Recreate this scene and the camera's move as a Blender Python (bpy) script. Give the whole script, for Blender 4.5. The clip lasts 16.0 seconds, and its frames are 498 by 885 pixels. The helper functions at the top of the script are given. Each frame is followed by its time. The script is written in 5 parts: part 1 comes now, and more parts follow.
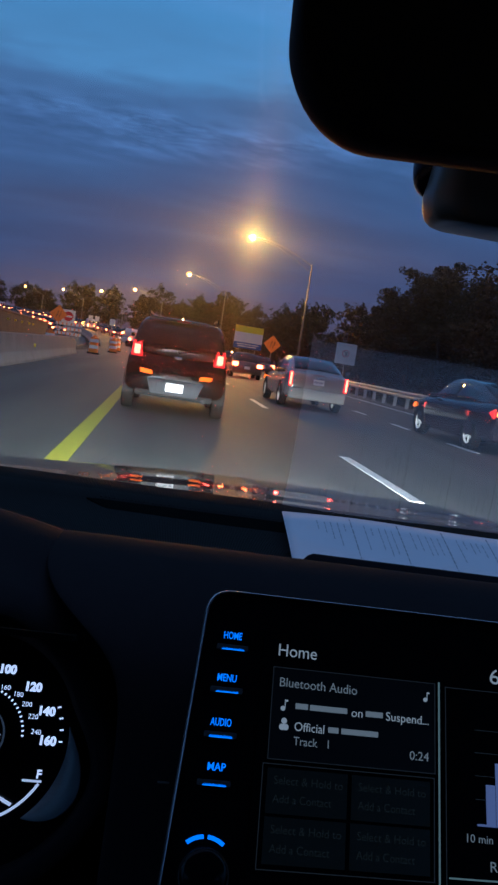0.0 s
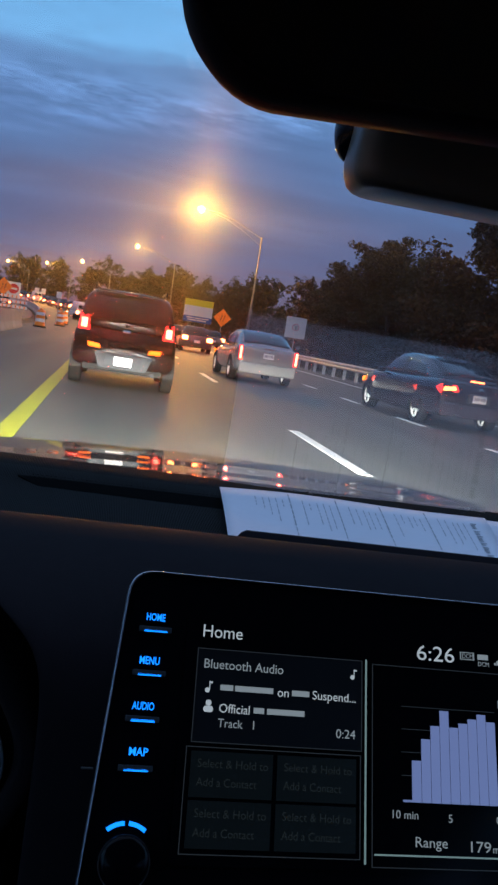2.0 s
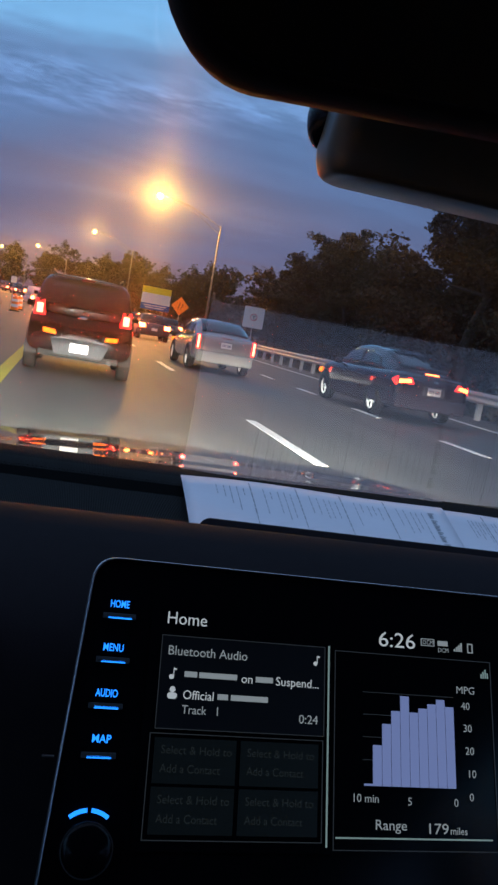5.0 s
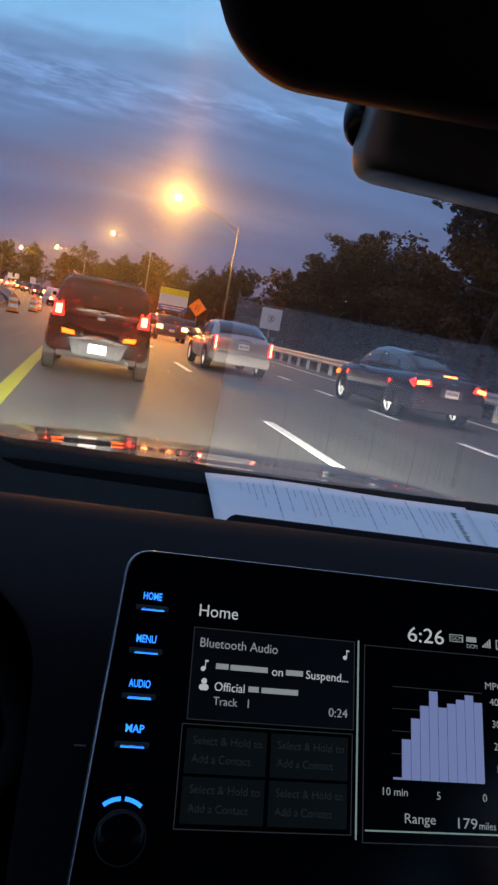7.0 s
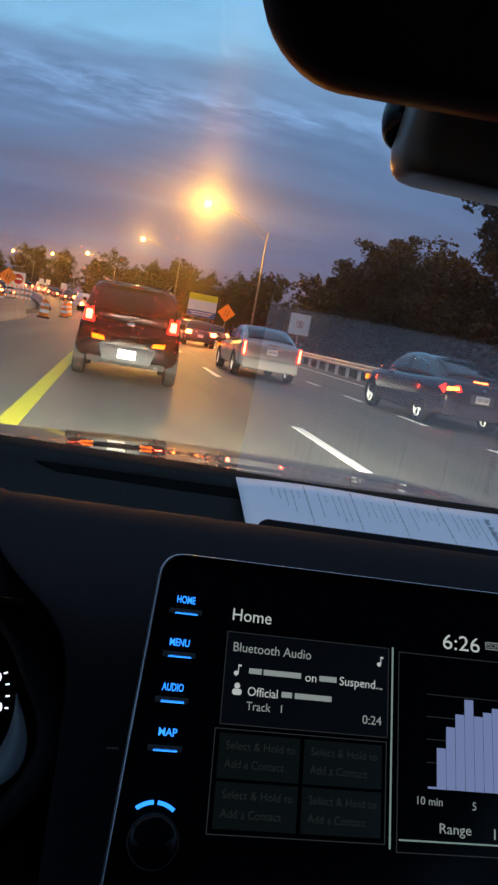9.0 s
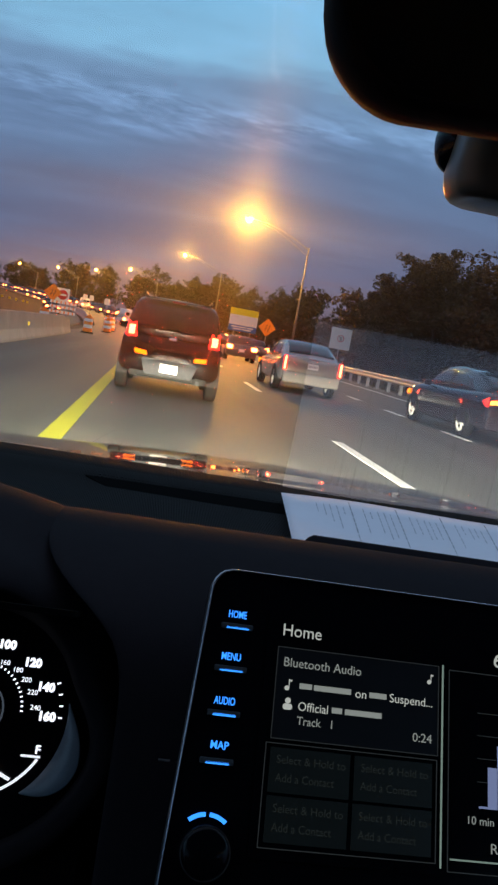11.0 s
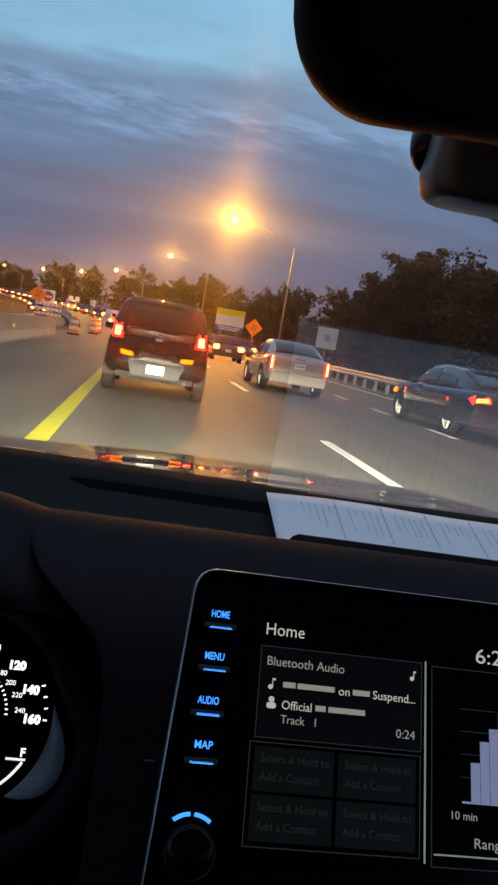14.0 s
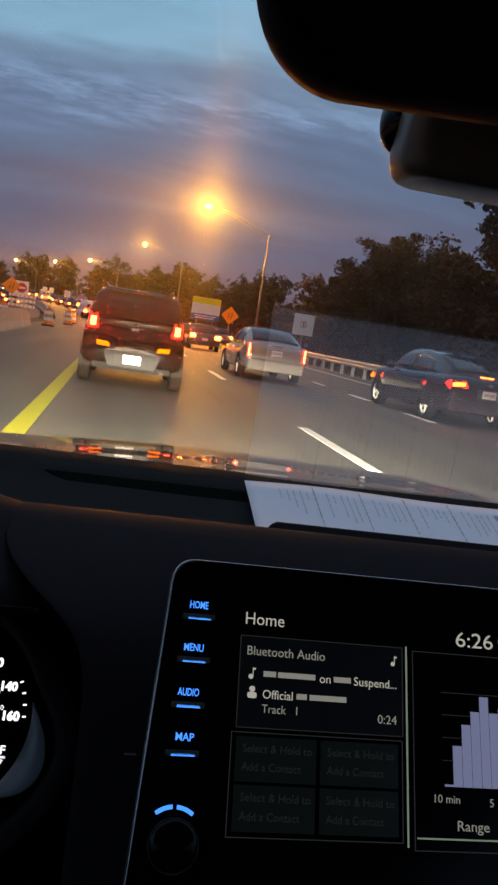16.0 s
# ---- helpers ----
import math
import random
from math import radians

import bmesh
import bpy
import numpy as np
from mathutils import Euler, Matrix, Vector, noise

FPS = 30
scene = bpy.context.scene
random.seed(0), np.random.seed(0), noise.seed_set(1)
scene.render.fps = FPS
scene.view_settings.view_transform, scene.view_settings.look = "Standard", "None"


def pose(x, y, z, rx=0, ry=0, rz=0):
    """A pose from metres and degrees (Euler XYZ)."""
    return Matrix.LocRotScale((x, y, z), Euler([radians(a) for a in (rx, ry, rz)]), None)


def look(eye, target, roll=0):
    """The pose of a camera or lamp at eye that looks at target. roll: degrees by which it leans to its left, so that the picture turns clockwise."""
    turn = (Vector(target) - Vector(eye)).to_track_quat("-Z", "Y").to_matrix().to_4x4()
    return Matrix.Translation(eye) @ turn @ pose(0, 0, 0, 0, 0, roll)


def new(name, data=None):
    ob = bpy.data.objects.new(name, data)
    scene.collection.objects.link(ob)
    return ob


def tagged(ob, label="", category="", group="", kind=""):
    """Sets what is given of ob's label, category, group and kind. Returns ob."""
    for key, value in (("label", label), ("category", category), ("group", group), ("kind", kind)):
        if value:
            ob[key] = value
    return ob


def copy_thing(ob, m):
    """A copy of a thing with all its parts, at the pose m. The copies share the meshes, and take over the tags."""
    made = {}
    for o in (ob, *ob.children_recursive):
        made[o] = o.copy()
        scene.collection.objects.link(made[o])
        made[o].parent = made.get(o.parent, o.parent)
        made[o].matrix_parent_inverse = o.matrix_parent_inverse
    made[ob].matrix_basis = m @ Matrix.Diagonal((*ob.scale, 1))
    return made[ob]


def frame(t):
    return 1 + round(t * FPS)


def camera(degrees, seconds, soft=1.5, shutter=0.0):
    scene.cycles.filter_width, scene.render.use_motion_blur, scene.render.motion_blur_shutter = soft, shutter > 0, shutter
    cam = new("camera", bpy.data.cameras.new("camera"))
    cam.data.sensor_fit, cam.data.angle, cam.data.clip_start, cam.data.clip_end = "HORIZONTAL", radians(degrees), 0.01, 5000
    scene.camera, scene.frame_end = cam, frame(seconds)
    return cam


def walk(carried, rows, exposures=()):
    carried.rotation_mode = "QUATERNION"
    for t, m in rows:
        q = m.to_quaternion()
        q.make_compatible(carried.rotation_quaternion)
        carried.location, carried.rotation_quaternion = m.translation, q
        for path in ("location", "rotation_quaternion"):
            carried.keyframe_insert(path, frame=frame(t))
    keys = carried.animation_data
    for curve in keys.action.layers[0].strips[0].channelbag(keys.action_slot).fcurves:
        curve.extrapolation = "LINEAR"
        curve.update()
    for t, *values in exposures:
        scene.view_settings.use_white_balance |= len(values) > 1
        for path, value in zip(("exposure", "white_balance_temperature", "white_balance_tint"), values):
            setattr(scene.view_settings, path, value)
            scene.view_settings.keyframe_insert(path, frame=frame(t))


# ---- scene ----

# World: metres, z up, road at z = 0, y straight ahead of the parked car, x to its right.
ZC = 1.035            # height of the car's reference point (top left of the display panel)
TAU = radians(28.2)   # lean of the display

# ---------------------------------------------------------------- camera
cam = camera(35.0, 16.0, soft=2.6)
# seconds, place, yaw, pitch, roll
PATH = [
    (0.0, -0.0756, -0.3706, 1.1828, -7.10, -6.03, 8.85),
    (0.5, -0.0760, -0.3673, 1.1812, -7.53, -5.80, 9.06),
    (1.0, -0.0761, -0.3546, 1.1775, -8.73, -6.36, 9.79),
    (1.5, -0.0662, -0.3545, 1.1807, -10.18, -7.15, 9.64),
    (2.0, -0.0607, -0.3600, 1.1842, -10.94, -7.33, 8.96),
    (2.5, -0.0632, -0.3592, 1.1838, -11.63, -7.96, 8.48),
    (3.0, -0.0602, -0.3592, 1.1852, -12.32, -8.04, 8.16),
    (5.5, -0.0665, -0.3582, 1.1795, -14.58, -7.53, 10.43),
    (6.0, -0.0671, -0.3511, 1.1767, -14.71, -7.64, 10.63),
    (6.5, -0.0682, -0.3513, 1.1762, -13.62, -7.53, 10.24),
    (7.0, -0.0730, -0.3616, 1.1784, -13.00, -7.67, 10.22),
    (7.5, -0.0701, -0.3588, 1.1776, -13.13, -7.82, 10.14),
    (8.0, -0.0727, -0.3606, 1.1773, -13.05, -7.59, 10.25),
    (8.5, -0.0723, -0.3576, 1.1763, -13.08, -7.41, 10.41),
    (9.0, -0.0757, -0.3600, 1.1770, -10.92, -7.65, 10.26),
    (11.5, -0.0825, -0.3698, 1.1794, -7.69, -6.93, 10.14),
    (12.0, -0.0762, -0.3755, 1.1838, -7.47, -6.81, 10.17),
    (12.5, -0.0870, -0.3680, 1.1772, -7.33, -7.18, 10.19),
    (13.0, -0.0829, -0.3680, 1.1788, -7.57, -7.03, 10.28),
    (13.5, -0.0807, -0.3658, 1.1785, -8.14, -7.00, 10.05),
    (14.0, -0.0794, -0.3668, 1.1789, -8.72, -6.99, 9.63),
    (14.5, -0.0740, -0.3611, 1.1788, -9.28, -6.90, 8.85),
    (15.0, -0.0759, -0.3583, 1.1769, -9.70, -7.12, 8.57),
    (15.5, -0.0787, -0.3553, 1.1751, -10.06, -7.38, 8.56),
    (16.0, -0.0767, -0.3624, 1.1786, -10.37, -7.60, 8.56),

]
EXPO = [(0.0, -0.88, 4900, 12), (0.5, -0.45, 5000, 12), (1.0, -0.18, 5200, 11), (1.5, 0.0, 5450, 12), (2.5, 0.05, 5800, 13), (6.0, 0.1, 6000, 15), (7.0, 0.15, 6200, 16), (7.6, 0.16, 6300, 10), (9.0, 0.2, 6450, 9), (12.5, 0.1, 7100, 10), (15.0, 0.22, 7600, 13), (16.0, -0.05, 7700, 16)]
walk(cam, [(r[0], pose(r[1], r[2], r[3], 90 + r[5], 0, r[4]) @ pose(0, 0, 0, 0, 0, r[6])) for r in PATH], EXPO)


# ---------------------------------------------------------------- nodes
def nodes_of(m):
    m.use_nodes = True
    nt = m.node_tree
    nt.nodes.clear()
    return nt, nt.nodes, nt.links


def mat(name, color, rough=0.5, metal=0.0, vary=0.25, scale=6.0, bump=0.0, bump_scale=200.0, coat=0.0, emit=None, power=0.0, spec=0.5, stain=None, island=0.0):
    """A surface with grain and wear at two scales."""
    m = bpy.data.materials.new(name)
    nt, N, L = nodes_of(m)
    out = N.new("ShaderNodeOutputMaterial")
    b = N.new("ShaderNodeBsdfPrincipled")
    L.new(b.outputs[0], out.inputs[0])
    b.inputs["Metallic"].default_value = metal
    b.inputs["Roughness"].default_value = rough
    b.inputs["Specular IOR Level"].default_value = spec
    b.inputs["Coat Weight"].default_value = coat
    b.inputs["Coat Roughness"].default_value = 0.05
    tc = N.new("ShaderNodeTexCoord")
    n1 = N.new("ShaderNodeTexNoise")
    n1.inputs["Scale"].default_value = scale
    n1.inputs["Detail"].default_value = 5
    n2 = N.new("ShaderNodeTexNoise")
    n2.inputs["Scale"].default_value = scale * 11
    n2.inputs["Detail"].default_value = 3
    L.new(tc.outputs["Object"], n1.inputs["Vector"])
    L.new(tc.outputs["Object"], n2.inputs["Vector"])
    add = N.new("ShaderNodeMath")
    add.operation = "MULTIPLY_ADD"
    add.inputs[1].default_value = 0.35
    L.new(n2.outputs[0], add.inputs[0])
    L.new(n1.outputs[0], add.inputs[2])
    ramp = N.new("ShaderNodeMapRange")
    ramp.inputs[1].default_value, ramp.inputs[2].default_value = 0.35, 1.0
    ramp.inputs[3].default_value, ramp.inputs[4].default_value = 1 - vary, 1 + vary
    L.new(add.outputs[0], ramp.inputs[0])
    mul = N.new("ShaderNodeVectorMath")
    mul.operation = "SCALE"
    mul.inputs[0].default_value = color[:3]
    L.new(ramp.outputs[0], mul.inputs["Scale"])
    last = mul.outputs[0]
    if island:
        g = N.new("ShaderNodeNewGeometry")
        mr = N.new("ShaderNodeMapRange")
        mr.inputs[3].default_value, mr.inputs[4].default_value = 1 - island, 1 + island
        L.new(g.outputs["Random Per Island"], mr.inputs[0])
        m2 = N.new("ShaderNodeVectorMath")
        m2.operation = "SCALE"
        L.new(last, m2.inputs[0])
        L.new(mr.outputs[0], m2.inputs["Scale"])
        last = m2.outputs[0]
    L.new(last, b.inputs["Base Color"])
    r2 = N.new("ShaderNodeMapRange")
    r2.inputs[3].default_value, r2.inputs[4].default_value = max(0.0, rough - min(0.08, rough * 0.4)), min(1.0, rough + min(0.08, rough * 0.4))
    L.new(n1.outputs[0], r2.inputs[0])
    L.new(r2.outputs[0], b.inputs["Roughness"])
    if bump:
        n3 = N.new("ShaderNodeTexNoise")
        n3.inputs["Scale"].default_value = bump_scale
        n3.inputs["Detail"].default_value = 4
        L.new(tc.outputs["Object"], n3.inputs["Vector"])
        bp = N.new("ShaderNodeBump")
        bp.inputs["Strength"].default_value = bump
        bp.inputs["Distance"].default_value = 0.5 / bump_scale
        L.new(n3.outputs[0], bp.inputs["Height"])
        L.new(bp.outputs[0], b.inputs["Normal"])
    if emit:
        b.inputs["Emission Color"].default_value = (*emit, 1)
        b.inputs["Emission Strength"].default_value = power
    return m


# ---------------------------------------------------------------- sky at dusk
world = bpy.data.worlds.new("dusk")
scene.world = world
nt, N, L = nodes_of(world)
w_out = N.new("ShaderNodeOutputWorld")
w_bg = N.new("ShaderNodeBackground")
w_bg.inputs[1].default_value = 1.9
L.new(w_bg.outputs[0], w_out.inputs[0])
w_tc = N.new("ShaderNodeTexCoord")
w_sep = N.new("ShaderNodeSeparateXYZ")
L.new(w_tc.outputs["Generated"], w_sep.inputs[0])
w_ramp = N.new("ShaderNodeValToRGB")
cr = w_ramp.color_ramp
cr.elements[0].position, cr.elements[0].color = 0.0, (0.070, 0.055, 0.075, 1)
cr.elements[1].position, cr.elements[1].color = 1.0, (0.150, 0.185, 0.270, 1)
for p, c in ((0.05, (0.102, 0.090, 0.134)), (0.10, (0.070, 0.088, 0.160)), (0.16, (0.069, 0.100, 0.182)), (0.225, (0.076, 0.128, 0.232)), (0.288, (0.094, 0.166, 0.280)), (0.312, (0.128, 0.270, 0.420)), (0.36, (0.128, 0.300, 0.475)), (0.50, (0.150, 0.255, 0.400))):
    e = cr.elements.new(p)
    e.color = (*c, 1)
# cloud bands, flattened by distance
w_z = N.new("ShaderNodeMath")
w_z.operation = "MAXIMUM"
w_z.inputs[1].default_value = 0.0
L.new(w_sep.outputs[2], w_z.inputs[0])
w_za = N.new("ShaderNodeMath")
w_za.operation = "ADD"
w_za.inputs[1].default_value = 0.12
L.new(w_z.outputs[0], w_za.inputs[0])
w_dx = N.new("ShaderNodeMath")
w_dx.operation = "DIVIDE"
w_dy = N.new("ShaderNodeMath")
w_dy.operation = "DIVIDE"
L.new(w_sep.outputs[0], w_dx.inputs[0])
L.new(w_sep.outputs[1], w_dy.inputs[0])
L.new(w_za.outputs[0], w_dx.inputs[1])
L.new(w_za.outputs[0], w_dy.inputs[1])
w_com = N.new("ShaderNodeCombineXYZ")
L.new(w_dx.outputs[0], w_com.inputs[0])
L.new(w_dy.outputs[0], w_com.inputs[1])
w_map = N.new("ShaderNodeMapping")
w_map.inputs["Scale"].default_value = (0.50, 1.35, 1.0)
w_map.inputs["Location"].default_value = (0.4, 0.35, 0.0)
w_map.inputs["Rotation"].default_value = (0.0, 0.0, radians(-9))
L.new(w_com.outputs[0], w_map.inputs[0])
w_n = N.new("ShaderNodeTexNoise")
w_n.inputs["Scale"].default_value = 1.25
w_n.inputs["Detail"].default_value = 7
w_n.inputs["Roughness"].default_value = 0.62
w_n.inputs["Distortion"].default_value = 0.25
L.new(w_map.outputs[0], w_n.inputs["Vector"])
w_cr = N.new("ShaderNodeMapRange")
w_cr.inputs[1].default_value, w_cr.inputs[2].default_value = 0.38, 0.66
w_cr.inputs[3].default_value, w_cr.inputs[4].default_value = 0.91, 1.10
L.new(w_n.outputs[0], w_cr.inputs[0])
# the sheet of cloud tilts a little across the road and has a ragged edge
w_tilt = N.new("ShaderNodeMath")
w_tilt.operation = "MULTIPLY_ADD"
w_tilt.inputs[1].default_value = -0.04
L.new(w_sep.outputs[0], w_tilt.inputs[0])
L.new(w_sep.outputs[2], w_tilt.inputs[2])
w_rag = N.new("ShaderNodeMapRange")
w_rag.inputs[1].default_value, w_rag.inputs[2].default_value = 0.3, 0.7
w_rag.inputs[3].default_value, w_rag.inputs[4].default_value = -0.022, 0.022
L.new(w_n.outputs[0], w_rag.inputs[0])
w_q = N.new("ShaderNodeMath")
w_q.operation = "ADD"
L.new(w_tilt.outputs[0], w_q.inputs[0])
L.new(w_rag.outputs[0], w_q.inputs[1])
L.new(w_q.outputs[0], w_ramp.inputs[0])
w_mul = N.new("ShaderNodeVectorMath")
w_mul.operation = "SCALE"
L.new(w_ramp.outputs[0], w_mul.inputs[0])
L.new(w_cr.outputs[0], w_mul.inputs["Scale"])
# thin bright wisps in one belt of the sky
w_map2 = N.new("ShaderNodeMapping")
w_map2.inputs["Scale"].default_value = (1.8, 3.4, 1.0)
w_map2.inputs["Rotation"].default_value = (0.0, 0.0, radians(-14))
L.new(w_com.outputs[0], w_map2.inputs[0])
w_n2 = N.new("ShaderNodeTexNoise")
w_n2.inputs["Scale"].default_value = 3.3
w_n2.inputs["Detail"].default_value = 8
w_n2.inputs["Roughness"].default_value = 0.7
L.new(w_map2.outputs[0], w_n2.inputs["Vector"])
w_c2 = N.new("ShaderNodeMapRange")
w_c2.inputs[1].default_value, w_c2.inputs[2].default_value = 0.42, 0.70
w_c2.inputs[3].default_value, w_c2.inputs[4].default_value = 0.0, 1.0
L.new(w_n2.outputs[0], w_c2.inputs[0])
w_belt = N.new("ShaderNodeValToRGB")
bc = w_belt.color_ramp
bc.elements[0].position, bc.elements[0].color = 0.212, (0, 0, 0, 1)
bc.elements[1].position, bc.elements[1].color = 0.280, (0.06, 0.06, 0.06, 1)
e = bc.elements.new(0.245)
e.color = (1, 1, 1, 1)
L.new(w_q.outputs[0], w_belt.inputs[0])
w_wisp = N.new("ShaderNodeMath")
w_wisp.operation = "MULTIPLY_ADD"
w_wisp.inputs[2].default_value = 0.98
L.new(w_c2.outputs[0], w_wisp.inputs[0])
L.new(w_belt.outputs[0], w_wisp.inputs[1])
w_mul2 = N.new("ShaderNodeVectorMath")
w_mul2.operation = "SCALE"
L.new(w_mul.outputs[0], w_mul2.inputs[0])
L.new(w_wisp.outputs[0], w_mul2.inputs["Scale"])
L.new(w_mul2.outputs[0], w_bg.inputs[0])


def lamp(name, kind, energy, color, m, **kw):
    d = bpy.data.lights.new(name, kind)
    d.energy, d.color = energy, color
    for k, v in kw.items():
        if k == "size":
            d.shadow_soft_size = v
        elif k == "spot":
            d.spot_size, d.spot_blend = radians(v), (1.0 if v < 90 else 0.08)
    ob = new(name, d)
    ob.matrix_world = m
    return ob


SODIUM = (1.0, 0.41, 0.035)
# the headlamps of the car that carries the camera, dipped
for sx in (-0.66, 0.66):
    lamp("headlamp_beam", "SPOT", 18500, (1.0, 0.93, 0.72), look((0.087 + sx, 1.72, 0.64), (1.9 + sx * 1.2, 14.0, 0.15)), size=0.003, spot=70)

# ---------------------------------------------------------------- materials
M = {}
M["dash"] = mat("dash_plastic", (0.0165, 0.0140, 0.0160), 0.78, spec=0.035, bump=0.25, bump_scale=900, vary=0.2, scale=9)
M["dash_mesh"] = mat("dash_mesh", (0.0090, 0.0068, 0.0060), 0.75, spec=0.08, vary=0.2, scale=9)
M["slot"] = mat("slot_black", (0.0025, 0.0024, 0.0024), 0.9, spec=0.02, vary=0.2)
M["black"] = mat("black_plastic", (0.010, 0.010, 0.011), 0.28, vary=0.2, bump=0.1, bump_scale=700)
M["gloss"] = mat("gloss_black", (0.003, 0.003, 0.004), 0.14, vary=0.1, spec=0.16)
M["trim"] = mat("satin_trim", (0.44, 0.45, 0.47), 0.28, 1.0, vary=0.08)
M["lining"] = mat("dark_lining", (0.012, 0.012, 0.012), 0.9, vary=0.3, scale=20)
M["paper"] = mat("paper", (0.74, 0.72, 0.76), 0.85, vary=0.03, scale=12, bump=0.08, bump_scale=120)
M["ink_dark"] = mat("heading_ink", (0.36, 0.36, 0.38), 0.8, vary=0.1)
M["ink"] = mat("ink", (0.40, 0.40, 0.43), 0.8, vary=0.1)
M["hood"] = mat("silver_paint", (0.58, 0.58, 0.58), 0.03, 0.55, vary=0.05, coat=1.0, bump=0.012, bump_scale=9)
M["ui_white"] = mat("lit_white", (0.1, 0.1, 0.1), 0.4, emit=(0.76, 0.82, 0.78), power=0.45)
M["ui_grey"] = mat("lit_grey", (0.1, 0.1, 0.1), 0.4, emit=(0.54, 0.60, 0.57), power=0.33)
M["ui_dim"] = mat("lit_dim", (0.02, 0.02, 0.02), 0.4, emit=(0.34, 0.40, 0.42), power=0.040)
M["ui_line"] = mat("lit_line", (0.05, 0.05, 0.05), 0.4, emit=(0.52, 0.74, 0.66), power=0.26)
M["ui_bar"] = mat("lit_lilac", (0.05, 0.05, 0.05), 0.4, emit=(0.29, 0.37, 0.70), power=0.42)
M["ui_panel"] = mat("lit_panel", (0.006, 0.007, 0.008), 0.3, emit=(0.10, 0.13, 0.20), power=0.005)
M["ui_tile"] = mat("lit_tile", (0.006, 0.007, 0.008), 0.3, emit=(0.07, 0.11, 0.11), power=0.022)
M["ui_tiletext"] = mat("lit_tile_text", (0.01, 0.01, 0.01), 0.4, emit=(0.30, 0.38, 0.36), power=0.030)
M["blue"] = mat("lit_blue", (0.01, 0.02, 0.05), 0.3, emit=(0.025, 0.24, 1.0), power=1.7)
M["key"] = mat("key_tab", (0.05, 0.055, 0.06), 0.35, vary=0.1)
M["dial"] = mat("lit_dial", (0.1, 0.1, 0.1), 0.4, emit=(0.80, 0.86, 1.0), power=1.5)
M["dial_soft"] = mat("lit_dial_marks", (0.1, 0.1, 0.1), 0.4, emit=(0.80, 0.86, 1.0), power=0.95)
M["dial_dim"] = mat("lit_dial_ring", (0.05, 0.05, 0.06), 0.4, emit=(0.35, 0.45, 0.6), power=0.12)
M["asphalt"] = mat("asphalt", (0.082, 0.084, 0.068), 0.66, vary=0.28, scale=0.35, bump=0.5, bump_scale=90)
M["concrete"] = mat("concrete", (0.36, 0.34, 0.31), 0.85, vary=0.25, scale=1.2, bump=0.3, bump_scale=40)
M["stained"] = mat("stained_concrete", (0.12, 0.095, 0.075), 0.9, vary=0.4, scale=0.9, bump=0.3, bump_scale=30)
M["soil"] = mat("verge", (0.045, 0.045, 0.028), 0.95, vary=0.5, scale=0.8, bump=0.6, bump_scale=14)
M["yellow"] = mat("yellow_line", (0.47, 0.465, 0.014), 0.6, vary=0.2, scale=5, bump=0.3, bump_scale=90)
M["white"] = mat("white_line", (0.78, 0.78, 0.74), 0.6, vary=0.2, scale=5, bump=0.3, bump_scale=90)
M["steel"] = mat("galvanised_steel", (0.36, 0.36, 0.36), 0.58, 0.3, vary=0.22, scale=3, bump=0.1, bump_scale=30)
M["pole"] = mat("weathered_pole", (0.15, 0.145, 0.14), 0.7, 0.1, vary=0.3, scale=2, bump=0.1, bump_scale=30)
M["tyre"] = mat("tyre", (0.012, 0.0115, 0.011), 0.85, spec=0.12, vary=0.3, bump=0.2, bump_scale=120)
M["alloy"] = mat("alloy", (0.70, 0.70, 0.67), 0.36, 0.25, vary=0.1)
M["car_black"] = mat("paint_black", (0.006, 0.005, 0.005), 0.05, vary=0.1, scale=1.5, spec=0.30)
M["car_navy"] = mat("paint_navy", (0.026, 0.022, 0.030), 0.08, vary=0.08, scale=1.2, coat=0.5)
M["car_silver"] = mat("paint_silver", (0.36, 0.35, 0.33), 0.16, 0.35, vary=0.04, scale=1.2, coat=0.4)
M["car_white"] = mat("paint_white", (0.70, 0.70, 0.68), 0.3, vary=0.06, coat=0.4)
M["car_grey"] = mat("paint_grey", (0.10, 0.10, 0.105), 0.3, 0.3, vary=0.1, coat=0.4)
M["bumper"] = mat("grey_plastic", (0.055, 0.060, 0.065), 0.75, spec=0.15, vary=0.12, bump=0.1, bump_scale=200)
M["tint"] = mat("dark_glass", (0.010, 0.012, 0.016), 0.04, vary=0.05, spec=0.6)
M["plate"] = mat("plate", (0.78, 0.78, 0.76), 0.4, vary=0.05)
M["plate_ink"] = mat("plate_ink", (0.20, 0.21, 0.26), 0.5, vary=0.1)
M["chrome"] = mat("chrome", (0.7, 0.7, 0.7), 0.12, 1.0, vary=0.05)
M["red"] = mat("tail_lamp_lit", (0.35, 0.02, 0.015), 0.2, emit=(1.0, 0.060, 0.009), power=38.0)
M["red_far"] = mat("far_tail_lamp_lit", (0.35, 0.02, 0.015), 0.2, emit=(1.0, 0.075, 0.013), power=110.0)
M["redglass"] = mat("red_lens", (0.22, 0.012, 0.010), 0.15, vary=0.1, coat=0.5)
M["core"] = mat("lamp_core_lit", (0.6, 0.3, 0.2), 0.2, emit=(1.0, 0.055, 0.020), power=40.0)
M["lens_lit"] = mat("red_lens_lit", (0.30, 0.015, 0.012), 0.2, emit=(1.0, 0.03, 0.02), power=2.6, coat=0.4)
